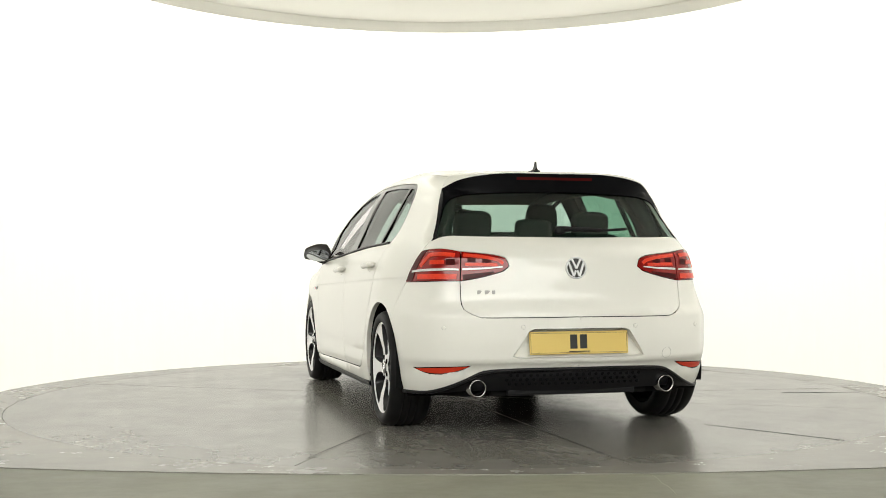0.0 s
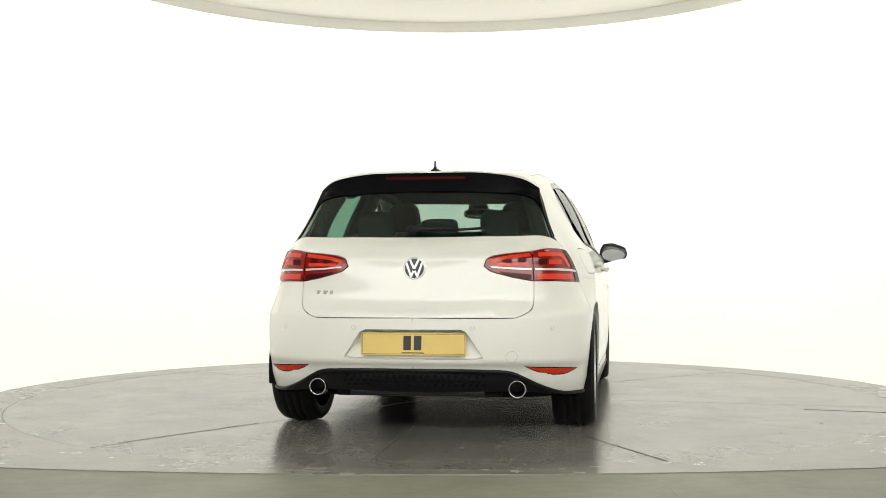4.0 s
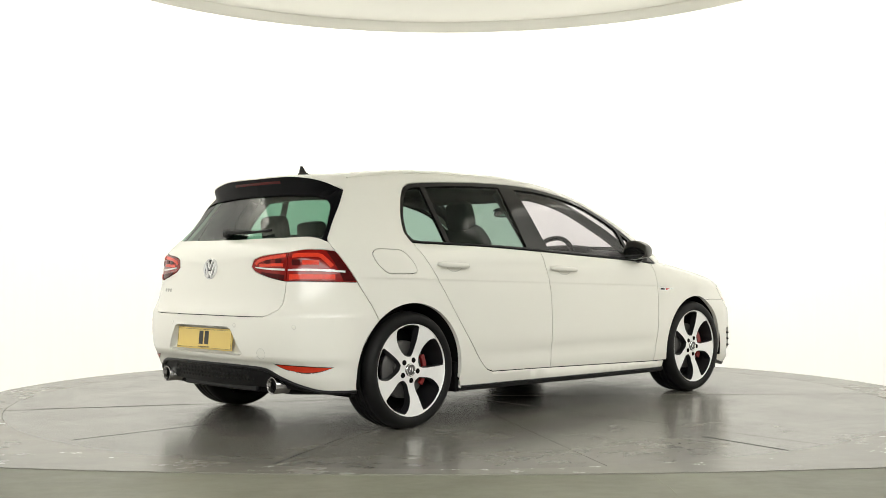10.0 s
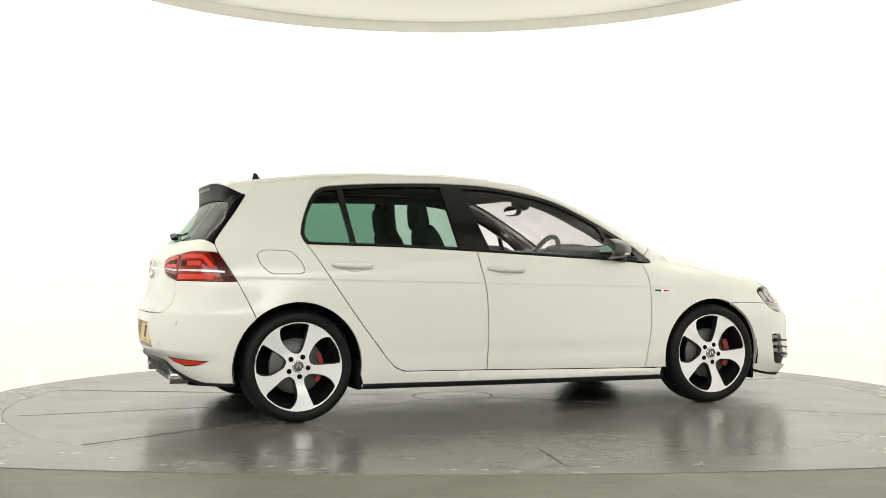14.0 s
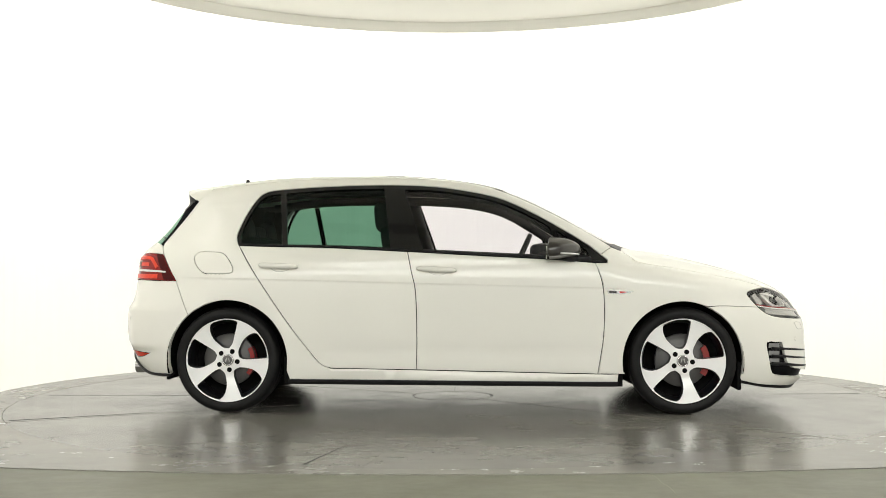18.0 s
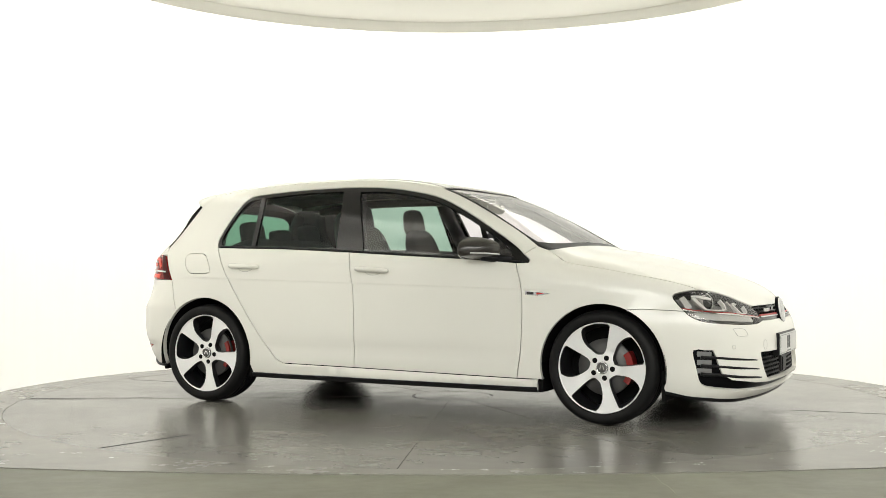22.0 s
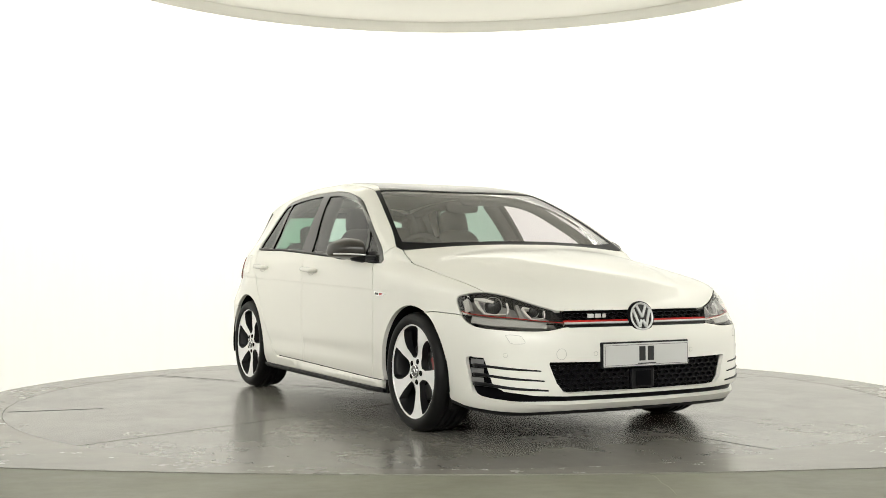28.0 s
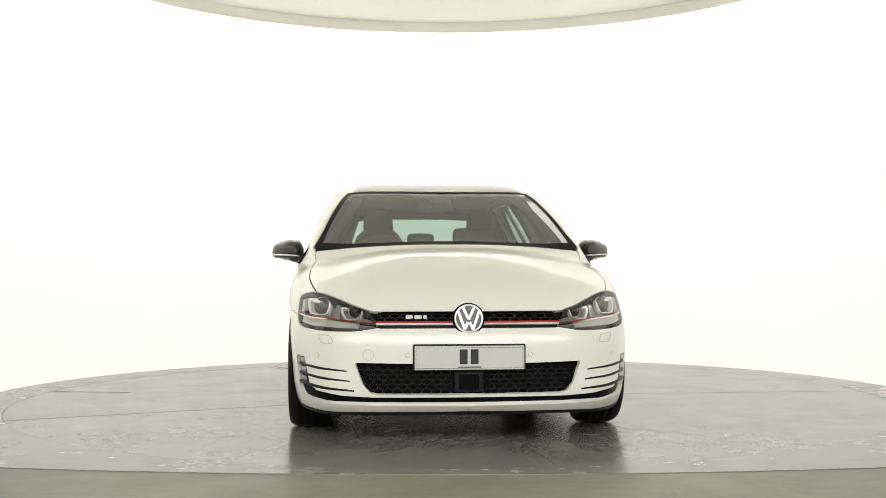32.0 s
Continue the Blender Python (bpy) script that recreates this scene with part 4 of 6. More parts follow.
for s in (1, -1):
    G = lathe([(0.034, 0.16), (0.036, 0.0), (0.040, -0.006), (0.0435, -0.003), (0.0435, 0.16)], 40, "x")
    e = obj("exhaust_tip", *moved(G, Matrix.Translation((-1.955, s * 0.502, 0.249)))[:2], M_EXHAUST, car, "polished round exhaust tip")
    G = lathe([(0.0, 0.10), (0.035, 0.10), (0.035, 0.02)], 32, "x")
    obj("exhaust_bore", *moved(G, Matrix.Translation((-1.955, s * 0.502, 0.249)))[:2], M_SHADOW, e, "sooty pipe bore")

# front bumper
SLIT = [(0, 0.230), (-0.45, 0.231), (-0.60, 0.238), (-0.722, 0.256), (-0.755, 0.283), (-0.766, 0.330), (-0.774, 0.372), (-0.778, 0.413), (-0.822, 0.412), (-0.815, 0.33), (-0.800, 0.236), (-0.765, 0.214), (-0.65, 0.199), (-0.45, 0.193), (0, 0.190)]
INTAKE = [(0, 0.388), (-0.257, 0.389), (-0.535, 0.394), (-0.535, 0.385), (-0.503, 0.298), (-0.470, 0.256), (-0.436, 0.246), (0, 0.244)]
BLIP = [(1.652, -0.845, 0.188), (1.75, -0.815, 0.167), (1.87, -0.745, 0.162), (1.985, -0.62, 0.158), (2.05, -0.40, 0.154), (2.075, 0, 0.151)]
L_BLIP = on_body(BLIP)
slit_body = np.vstack([on_front(SLIT[:7], gap=0.02), on_body([(1.888, -0.778, 0.413), (1.85, -0.795, 0.4125), (1.80, -0.825, 0.412), (1.812, -0.82, 0.33), (1.835, -0.80, 0.236), (1.90, -0.765, 0.214)]), on_front(SLIT[12:], gap=0.02)])
bump_f = ring(on_front([(0, 0.556), (-0.2, 0.556), (-0.421, 0.556)]), on_body(LAMP_LOW)[::-1], on_body(WING_SEAM), on_side(arch(FX, ARCH_F, 1.4535, 0.618, 1.645, 0.21), smooth=False), L_BLIP,
              on_front([(0, 0.153), (0, 0.188)]), slit_body[::-1], on_front([(0, 0.232), (0, 0.244)]), on_front(INTAKE[::-1]), on_front([(0, 0.390), (0, 0.556)]))
front_bumper = whole("front_bumper", panel([bump_f], (-0.74, 0.66, 0.0), 0.028, gap=0.0012), M_PAINT, label="white front bumper")
G = panel([slit_body], (-0.74, 0.66, 0), 0.03, gap=-0.003, off=-0.022, lip=0.0)
whole("lower_air_slot", G, M_GLOSSDARK, front_bumper, "gloss black lower slot and lamp recess")
intake = ring(on_front(INTAKE), on_front([(0, 0.246), (0, 0.386)]))
G = panel([intake], (-1, 0, 0), 0.04, gap=-0.006, off=-0.045, lip=0.0)
lower_grille = whole("lower_grille", G, M_SHADOW, front_bumper, "black honeycomb lower grille")
L_BLK = on_body([(1.655, -0.842, 0.170), (1.75, -0.812, 0.154), (1.87, -0.735, 0.146), (1.985, -0.60, 0.142), (2.04, -0.40, 0.139), (2.06, 0, 0.137)])
lip_loop = ring(L_BLIP, on_front([(0, 0.150), (0, 0.139)]), L_BLK[::-1])
G = panel([lip_loop], (-0.74, 0.66, 0.1), 0.03, gap=-0.001, off=0.004, lip=0.03)
whole("front_splitter", G, M_SATIN, front_bumper, "black splitter under the bumper")


def honeycomb(name, y0, y1, z0, z1, cell_w, cell_h, off, keep, parent, thick=0.004, x_shift=0.0):
    """Ridges of a wide honeycomb, each cell a six-sided frame laid on the nose."""
    gs = []
    pz = cell_h * 0.75
    cells = [(y0 + (c + 0.5 * (r % 2)) * cell_w, z0 + r * pz) for r in range(int((z1 - z0) / pz) + 2) for c in range(int((y1 - y0) / cell_w) + 2)]
    cells = [q for q in cells if keep(*q)]
    on = shoot(np.array([(2.7, *q) for q in cells]), (-1, 0, 0), 1.4, 80)[0]
    for (cy, cz), p_ in zip(cells, on):
        ring_o = [(cell_w / 2 * a_, cell_h / 2 * b_) for a_, b_ in ((0, 1), (1, 0.5), (1, -0.5), (0, -1), (-1, -0.5), (-1, 0.5))]
        kx, kz = 1 - 2 * thick / cell_w, 1 - 2 * thick / cell_h
        V = [(p_[0] + off + d_, cy + k1 * a_, cz + k2 * b_) for d_, k1, k2 in ((0, 1, 1), (0, kx, kz), (-0.02, kx * 0.95, kz * 0.95)) for a_, b_ in ring_o]
        F = []
        for i in range(6):
            j = (i + 1) % 6
            F += [(i, j, 6 + j, 6 + i), (6 + i, 6 + j, 12 + j, 12 + i)]
        gs.append((np.array(V), F, None))
    K = join(*gs)
    ob = obj(name, *K[:2], M_MESH, parent, "honeycomb mesh", smooth=False)
    tagged(ob, kind="stuff")
    return ob


def in_intake(y, z):
    y = abs(y)
    side_ = np.interp(z, [0.246, 0.256, 0.298, 0.39], [0.43, 0.465, 0.50, 0.53])
    return 0.252 < z < 0.386 and y < side_ - 0.012 and not (y < 0.085 and z < 0.36)


honeycomb("grille_mesh", -0.52, 0.52, 0.255, 0.386, 0.046, 0.030, -0.03, in_intake, lower_grille)
G = bevelled(2.085, 2.112, -0.072, 0.072, 0.252, 0.352, 0.012)
sensor = obj("radar_cover", *G[:2], M_SATIN, lower_grille, "square black sensor cover", smooth=False)
G = bevelled(2.108, 2.117, -0.048, 0.048, 0.262, 0.338, 0.004)
obj("radar_face", *G[:2], M_GLOSSDARK, sensor, "gloss black sensor face", smooth=False)

# upper grille between the headlamps
up_loop = ring(on_front([(0, 0.639), (-0.2, 0.638), (-0.425, 0.634)]), on_front([(-0.425, 0.634), (-0.468, 0.636)]), on_body(LAMP_IN)[::-1], on_front([(-0.421, 0.558), (-0.2, 0.558), (0, 0.558)]), on_front([(0, 0.558), (0, 0.639)]))
G = panel([up_loop], (-1, 0, 0), 0.03, gap=-0.002, off=-0.018, lip=0.0)
grille = whole("front_grille", G, M_BLACK, label="black honeycomb front grille with a red line")
honeycomb("grille_mesh", -0.42, 0.42, 0.592, 0.634, 0.050, 0.026, -0.010, lambda y, z: abs(y) < 0.425 and 0.058 < abs(y) and 0.59 < z < 0.618, grille, 0.0035)


def nose_strip(name, y0, y1, z0, z1, proud, mat, parent, label, zs=0.0):
    yy = np.linspace(y0, y1, 20)
    P = on_front(np.stack([yy, np.full(20, (z0 + z1) / 2)], 1), gap=1.0)
    n_ = grad(P)
    A_ = P + n_ * proud + np.array([0, 0, (z1 - z0) / 2])
    B_ = P + n_ * proud - np.array([0, 0, (z1 - z0) / 2])
    back = -n_ * 0.02
    K_ = join(ruled(B_, A_, 2), ruled(A_, A_ + back, 2), ruled(B_ + back, B_, 2))
    return obj(name, *K_[:2], mat, parent, label, smooth=False)


for s in (1, -1):
    nose_strip("red_line", s * 0.055, s * 0.438, 0.5795, 0.5880, 0.002, M_REDLINE, grille, "red accent line")
    nose_strip("chrome_line", s * 0.055, s * 0.438, 0.5715, 0.5785, 0.003, M_EMBLEM, grille, "thin chrome line")
    nose_strip("lower_bar", s * 0.0, s * 0.43, 0.558, 0.5705, -0.002, M_BLACK, grille, "black bar under the chrome line")
    for zz, th in ((0.636, 0.006),):
        nose_strip("upper_bar", s * 0.0, s * 0.43, zz - th / 2, zz + th / 2, -0.002, M_BLACK, grille, "black bar under the bonnet edge")
for i in range(3):
    y0 = -0.298 + i * 0.042
    P = on_front([(y0, 0.608), (y0 + 0.034, 0.608)], gap=1)
    G = bevelled(P[0][0] - 0.004, P[0][0] + 0.006, y0, y0 + (0.034 if i < 2 else 0.018), 0.598, 0.618, 0.003)
    obj("grille_lettering_bar", *G[:2], M_EMBLEM, grille, "small chrome emblem block", smooth=False)


def badge(parent, x, z, r, nx, name):
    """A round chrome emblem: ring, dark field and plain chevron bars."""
    ax = Vector(nx).normalized()
    ay = Vector((0, 0, 1)).cross(ax).normalized()
    m = Matrix.Translation((x, 0, z)) @ Matrix((ax, ay, ax.cross(ay))).transposed().to_4x4()
    ringg = lathe([(r * 0.86, 0.0), (r * 0.88, 0.009), (r * 0.95, 0.012), (r, 0.008), (r * 1.01, -0.01)], 56, "x")
    b_ = obj(name, *moved(ringg, m)[:2], M_EMBLEM, parent, "round chrome emblem")
    seat_ = lathe([(r * 1.0, 0.004), (r * 1.11, 0.002), (r * 1.13, -0.012)], 48, "x")
    if x > 0:
        obj("emblem_seat", *moved(seat_, m)[:2], M_GLOSSDARK, b_, "black seat round the emblem")
    field = lathe([(0.0, 0.003), (r * 0.88, 0.003)], 48, "x")
    obj("emblem_field", *moved(field, m)[:2], M_HLDARK, b_, "dark emblem field", smooth=False)

    def bar(p0, p1, w):
        (a0, c0), (a1, c1) = p0, p1
        d_ = np.array([a1 - a0, c1 - c0])
        n_ = np.array([-d_[1], d_[0]]) / np.linalg.norm(d_) * w / 2
        q = [np.array(p0) + n_, np.array(p0) - n_, np.array(p1) - n_, np.array(p1) + n_]
        V = [(h, *(r * k)) for h in (0.002, 0.010) for k in q]
        F = [(4, 5, 6, 7), (0, 3, 2, 1), (0, 1, 5, 4), (1, 2, 6, 5), (2, 3, 7, 6), (3, 0, 4, 7)]
        return np.array(V), F, None
    for p0, p1 in (((-0.40, 0.78), (0.0, -0.05)), ((0.40, 0.78), (0.0, -0.05)), ((-0.72, 0.50), (-0.28, -0.76)), ((0.72, 0.50), (0.28, -0.76)), ((-0.28, -0.76), (-0.06, -0.24)), ((0.28, -0.76), (0.06, -0.24))):
        obj("emblem_bar", *moved(bar(p0, p1, 0.17), m)[:2], M_EMBLEM, b_, smooth=False)
    return b_


badge(grille, 2.096, 0.600, 0.069, (0.985, 0, 0.17), "front_emblem")
badge(tailgate, -1.992, 0.840, 0.055, (-0.995, 0, 0.1), "rear_emblem")
for i in range(3):
    y0 = 0.505 - i * 0.036
    P = on_rear([(y0, 0.72), (y0 - 0.03, 0.72)], gap=1)
    G = bevelled(P[0][0] - 0.004, P[0][0] + 0.006, y0 - (0.028 if i < 2 else 0.016), y0, 0.711, 0.731, 0.003)
    obj("tailgate_lettering_bar", *G[:2], M_JOINT_SHADE, tailgate, "small chrome emblem block", smooth=False)


# ---------------------------------------------------------------- lamps
def strip_on(pts, width, proud, project, d_up=(0, 0, 1)):
    """A flat bar laid along a line on the skin, standing proud of it."""
    P = project(pts)
    n_ = grad(P)
    T = np.gradient(P, axis=0)
    T /= np.linalg.norm(T, axis=1, keepdims=True)
    s = np.cross(n_, T)
    wd = np.broadcast_to(np.asarray(width, float), (len(P),))[:, None] if np.ndim(width) == 0 else np.interp(np.linspace(0, 1, len(P)), np.linspace(0, 1, len(width)), width)[:, None]
    A_, B_ = P + n_ * proud + s * wd / 2, P + n_ * proud - s * wd / 2
    bk = -n_ * (abs(proud) + 0.006)
    return join(ruled(A_, B_, 2), ruled(A_ + bk, A_, 2), ruled(B_, B_ + bk, 2))


hl_loop = ring(on_body(LAMP_TOP), on_body(LAMP_IN)[::-1], on_body(LAMP_LOW)[::-1], on_body(LAMP_BACK)[::-1])
DIAG = (-0.75, 0.62, -0.2)
G_cover = panel([hl_loop], DIAG, 0.03, gap=0.003, off=0.0, lip=0.004)
G_bowl = panel([hl_loop], DIAG, 0.03, gap=0.004, off=-0.075, lip=0.0)
rimG = panel([hl_loop], DIAG, 0.03, gap=0.003, off=-0.002, lip=0.078)
n_tri = len(panel([hl_loop], DIAG, 0.03, gap=0.003, off=-0.002, lip=0.0)[1])
rim_only = (rimG[0], rimG[1][n_tri:], None)
heads = both("headlamp", G_bowl, M_HLBOWL, label="clear-lensed grey headlamp")
for h_, K, R_ in zip(heads, (G_cover, flip(G_cover)), (rim_only, flip(rim_only))):
    obj("lens", *K[:2], M_LENS, h_, "clear lamp cover", K[2])
    obj("bezel", *R_[:2], M_HLDARK, h_, "dark bezel round the lamp")


def hl_inner(name, mat, G, label):
    for h_, K in zip(heads, (G, flip(G))):
        obj(name, *K[:2], mat, h_, label)


def inner_pts(pts, depth):
    P = on_body(pts, 0.015)
    return P - grad(P) * depth


SKIN = lambda p_: on_body(p_, 0.012)
for cx, cy, cz, r in ((1.895, -0.716, 0.656, 0.042), (1.998, -0.556, 0.631, 0.030)):
    axis = Matrix.Translation((cx - 0.050, cy + 0.016, cz)) @ Matrix.Rotation(radians(-24), 4, "Z") @ Matrix.Rotation(radians(-6), 4, "Y")
    hl_inner("projector", M_HLLIGHT, moved(lathe([(r * 1.04, -0.02), (r * 1.07, 0.002), (r * 1.03, 0.004), (r * 1.0, -0.004)], 32, "x"), axis), "silver projector ring")
    hl_inner("projector_lens", M_HLDARK, moved(lathe([(r * 1.0, -0.006), (r * 0.8, 0.006), (r * 0.45, 0.014), (0.0, 0.017)], 32, "x"), axis), "dark glass projector lens")
for pts, w in (([(1.790, -0.776, 0.695), (1.826, -0.773, 0.655), (1.858, -0.765, 0.628)], [0.020, 0.016, 0.010]), ([(1.858, -0.765, 0.628), (1.906, -0.731, 0.623), (1.943, -0.689, 0.626)], [0.010, 0.005, 0.007]),
               ([(1.946, -0.682, 0.628), (1.938, -0.672, 0.655), (1.914, -0.666, 0.688)], [0.008, 0.010, 0.009]), ([(1.965, -0.607, 0.661), (1.990, -0.600, 0.631), (2.011, -0.583, 0.605)], [0.015, 0.011, 0.007]),
               ([(2.011, -0.583, 0.605), (2.022, -0.55, 0.605), (2.027, -0.523, 0.609)], [0.007, 0.004, 0.005]), ([(2.027, -0.518, 0.612), (2.020, -0.511, 0.63), (2.006, -0.507, 0.648)], [0.006, 0.008, 0.007])):
    hl_inner("light_guide", M_CLEARBAR, strip_on(pts, w, -0.016, SKIN), "bright U-shaped light guide")
hl_inner("eyebrow", M_CLEARBAR, strip_on([(1.782, -0.778, 0.699), (1.820, -0.755, 0.698), (1.874, -0.717, 0.686)], [0.010, 0.020, 0.012], -0.013, SKIN), "bright upper reflector")
hl_inner("eyebrow", M_CLEARBAR, strip_on([(1.965, -0.607, 0.661), (1.972, -0.590, 0.660), (1.980, -0.574, 0.657)], [0.012, 0.010, 0.004], -0.013, SKIN), "bright upper reflector")
hl_inner("divider", M_HLBOWL, strip_on([(1.935, -0.622, 0.672), (1.965, -0.615, 0.585)], 0.018, -0.02, lambda p_: on_body(p_, 0.015)), "dark divider between the units")
RED_HL = [(1.737, -0.818, 0.632), (1.80, -0.80, 0.622), (1.90, -0.735, 0.609), (1.99, -0.625, 0.597), (2.04, -0.52, 0.588), (2.064, -0.435, 0.582)]
hl_inner("red_line", M_REDLINE, strip_on(RED_HL, 0.0030, -0.006, lambda p_: on_body(p_, 0.02)), "red accent line in the lamp")
hl_inner("chrome_line", M_HLSILVER, strip_on([(a_, b_, c_ - 0.008) for a_, b_, c_ in RED_HL], 0.007, -0.006, lambda p_: on_body(p_, 0.02)), "silver line in the lamp")
hl_inner("lower_reflector", M_HLLIGHT, strip_on([(a_, b_, c_ - 0.028) for a_, b_, c_ in RED_HL[1:5]], [0.03, 0.036, 0.036, 0.02], -0.016, lambda p_: on_body(p_, 0.02)), "grey lower indicator band")
hl_inner("corner_marker", M_HLLIGHT, strip_on([(1.735, -0.805, 0.692), (1.775, -0.803, 0.630)], [0.030, 0.034], -0.014, lambda p_: on_body(p_, 0.015)), "frosted side marker")

# tail lamps: outer body part and the part on the tailgate, split by the shut line
SPLIT = [(-1.905, -0.572, 0.924), (-1.930, -0.583, 0.776)]
tl_out = ring(on_body(LAMP_SIDE), on_body(LAMP_OUT_LOW)[::-1], on_body(SPLIT)[::-1], on_body([(-1.905, -0.572, 0.924), (-1.784, -0.700, 0.935), (-1.729, -0.726, 0.929)]))
tl_in = ring(on_body(SPLIT), on_body(LAMP_UNDER)[::-1], on_body([(-1.972, -0.343, 0.850), (-1.966, -0.352, 0.880), (-1.950, -0.392, 0.901), (-1.905, -0.572, 0.924)]))
RD_ = (0.75, 0.62, -0.1)
outer_lamps = both("tail_lamp", panel([tl_out], RD_, 0.025, gap=0.0025, off=0.002, lip=0.02), M_LENSRED, label="red outer tail lamp")
G = panel([tl_in], RD_, 0.025, gap=0.0025, off=0.002, lip=0.02)
inner_lamps = [obj("tail_lamp", *K[:2], M_LENSRED, tailgate, "red tail lamp on the tailgate", K[2]) for K in (G, flip(G))]


def lamp_bar(lamps, name, mat, pts, width, proud=0.004, label=""):
    G_ = strip_on(pts, width, proud, lambda p_: on_body(p_, 0.02))
    for l_, K in zip(lamps, (G_, flip(G_))):
        obj(name, *K[:2], mat, l_, label)


de = ring(on_body([(-1.775, -0.702, 0.931), (-1.733, -0.724, 0.926)]), on_body([(-1.733, -0.724, 0.926), (-1.643, -0.790, 0.774)]), on_body([(-1.643, -0.790, 0.774), (-1.712, -0.766, 0.775)]), on_body([(-1.712, -0.766, 0.775), (-1.745, -0.738, 0.86), (-1.775, -0.702, 0.931)]))
G = panel([de], RD_, 0.025, gap=0.001, off=0.0045, lip=0.003)
for l_, K in zip(outer_lamps, (G, flip(G))):
    obj("dark_edge", *K[:2], M_LENSDARK, l_, "dark red outer edge of the lamp", K[2])
lamp_bar(outer_lamps, "light_guide", M_LENSBRIGHT, [(-1.898, -0.600, 0.902), (-1.83, -0.668, 0.903), (-1.797, -0.695, 0.898), (-1.775, -0.714, 0.872), (-1.757, -0.728, 0.846)], 0.022, 0.005, "glowing-red light guide")
lamp_bar(outer_lamps, "light_guide", M_LENSBRIGHT, [(-1.868, -0.640, 0.868), (-1.81, -0.695, 0.866)], 0.022, 0.005, "bright red light guide")
lamp_bar(outer_lamps, "light_guide", M_LENSBRIGHT, [(-1.917, -0.597, 0.797), (-1.82, -0.700, 0.796), (-1.750, -0.743, 0.796)], 0.026, 0.005, "bright red lower light guide")
lamp_bar(outer_lamps, "clear_bar", M_CLEARBAR, [(-1.920, -0.588, 0.833), (-1.82, -0.690, 0.828), (-1.70, -0.762, 0.822)], [0.009, 0.012, 0.010], 0.006, "clear reversing light bar")
lamp_bar(inner_lamps, "light_guide", M_LENSBRIGHT, [(-1.908, -0.562, 0.902), (-1.935, -0.46, 0.891), (-1.953, -0.39, 0.877), (-1.962, -0.372, 0.862)], 0.017, 0.005, "bright red light guide")
lamp_bar(inner_lamps, "light_guide", M_LENSBRIGHT, [(-1.922, -0.555, 0.858), (-1.945, -0.465, 0.858), (-1.957, -0.40, 0.856)], 0.016, 0.005, "bright red light guide")
lamp_bar(inner_lamps, "dark_edge", M_LENSDARK, [(-1.930, -0.570, 0.795), (-1.950, -0.48, 0.806), (-1.962, -0.42, 0.820)], [0.026, 0.022, 0.008], 0.004, "dark red lower edge")
lamp_bar(inner_lamps, "clear_bar", M_CLEARBAR, [(-1.925, -0.570, 0.834), (-1.950, -0.47, 0.838), (-1.965, -0.375, 0.846)], [0.010, 0.009, 0.006], 0.006, "clear reversing light bar")

for q0, q1 in (((-1.926, -0.545, 0.880), (-1.934, -0.505, 0.878)), ((-1.941, -0.475, 0.876), (-1.949, -0.430, 0.873))):
    lamp_bar(inner_lamps, "led_block", M_LENSDARK, [q0, q1], 0.020, 0.0045, "dark red block in the lamp")
lamp_bar(outer_lamps, "led_block", M_LENSDARK, [(-1.905, -0.603, 0.872), (-1.875, -0.636, 0.870)], 0.030, 0.0045, "dark red block in the lamp")

# reflectors low in the rear bumper
rf = ring(on_body([(-1.978, -0.553, 0.356), (-1.90, -0.69, 0.352), (-1.797, -0.789, 0.344)]), on_body([(-1.797, -0.789, 0.344), (-1.85, -0.735, 0.327), (-1.905, -0.672, 0.323), (-1.950, -0.60, 0.336), (-1.978, -0.553, 0.356)]))
both("reflector", panel([rf], RD_, 0.03, gap=0.0, off=0.003, lip=0.006), M_AMBERRED, rear_bumper, "red lens-shaped reflector")
rf2 = ring(on_body([(-1.985, -0.540, 0.360), (-1.90, -0.69, 0.357), (-1.790, -0.795, 0.346)]), on_body([(-1.790, -0.795, 0.346), (-1.85, -0.738, 0.321), (-1.905, -0.672, 0.317), (-1.950, -0.598, 0.331), (-1.985, -0.540, 0.360)]))
both("reflector_seat", panel([rf2], RD_, 0.03, gap=0.0, off=0.0012, lip=0.006), M_BLACK, rear_bumper, "black reflector seat")

# fog lamp recess: three fins and three small lamps on each side
for z0, z1, y1, w0, w1 in ((0.372, 0.354, -0.572, 0.018, 0.008), (0.328, 0.306, -0.556, 0.018, 0.008), (0.284, 0.262, -0.536, 0.020, 0.009)):
    line = np.array([(1.835, -0.811, z0 + 0.005), (1.87, -0.790, z0 + 0.003), (1.925, -0.755, z0), (1.99, -0.68, (z0 + z1) / 2 + 0.001), (2.065, y1, z1)])
    P = on_body(line, 0.02)
    n_ = grad(P)
    wd = np.interp(np.linspace(0, 1, len(P)), [0, 0.5, 1], [w0, w0 * 0.8, w1])
    G = tube(P - n_ * np.interp(np.linspace(0, 1, len(P)), [0, 0.25, 0.5], [0.0065, 0.005, 0.002])[:, None], wd / 2, 8)
    both("fin", G, M_SATIN, front_bumper, "black fin of the bumper vent")
for z0 in (0.393, 0.350, 0.306):
    P = on_body([(1.815, -0.822, z0), (1.875, -0.787, z0 - 0.002)], 0.01)
    both("fog_lamp", strip_on([(1.818, -0.820, z0), (1.885, -0.782, z0 - 0.002)], 0.026, -0.012, lambda p_: on_body(p_, 0.01)), M_FOGLENS, front_bumper, "small clear fog lamp")

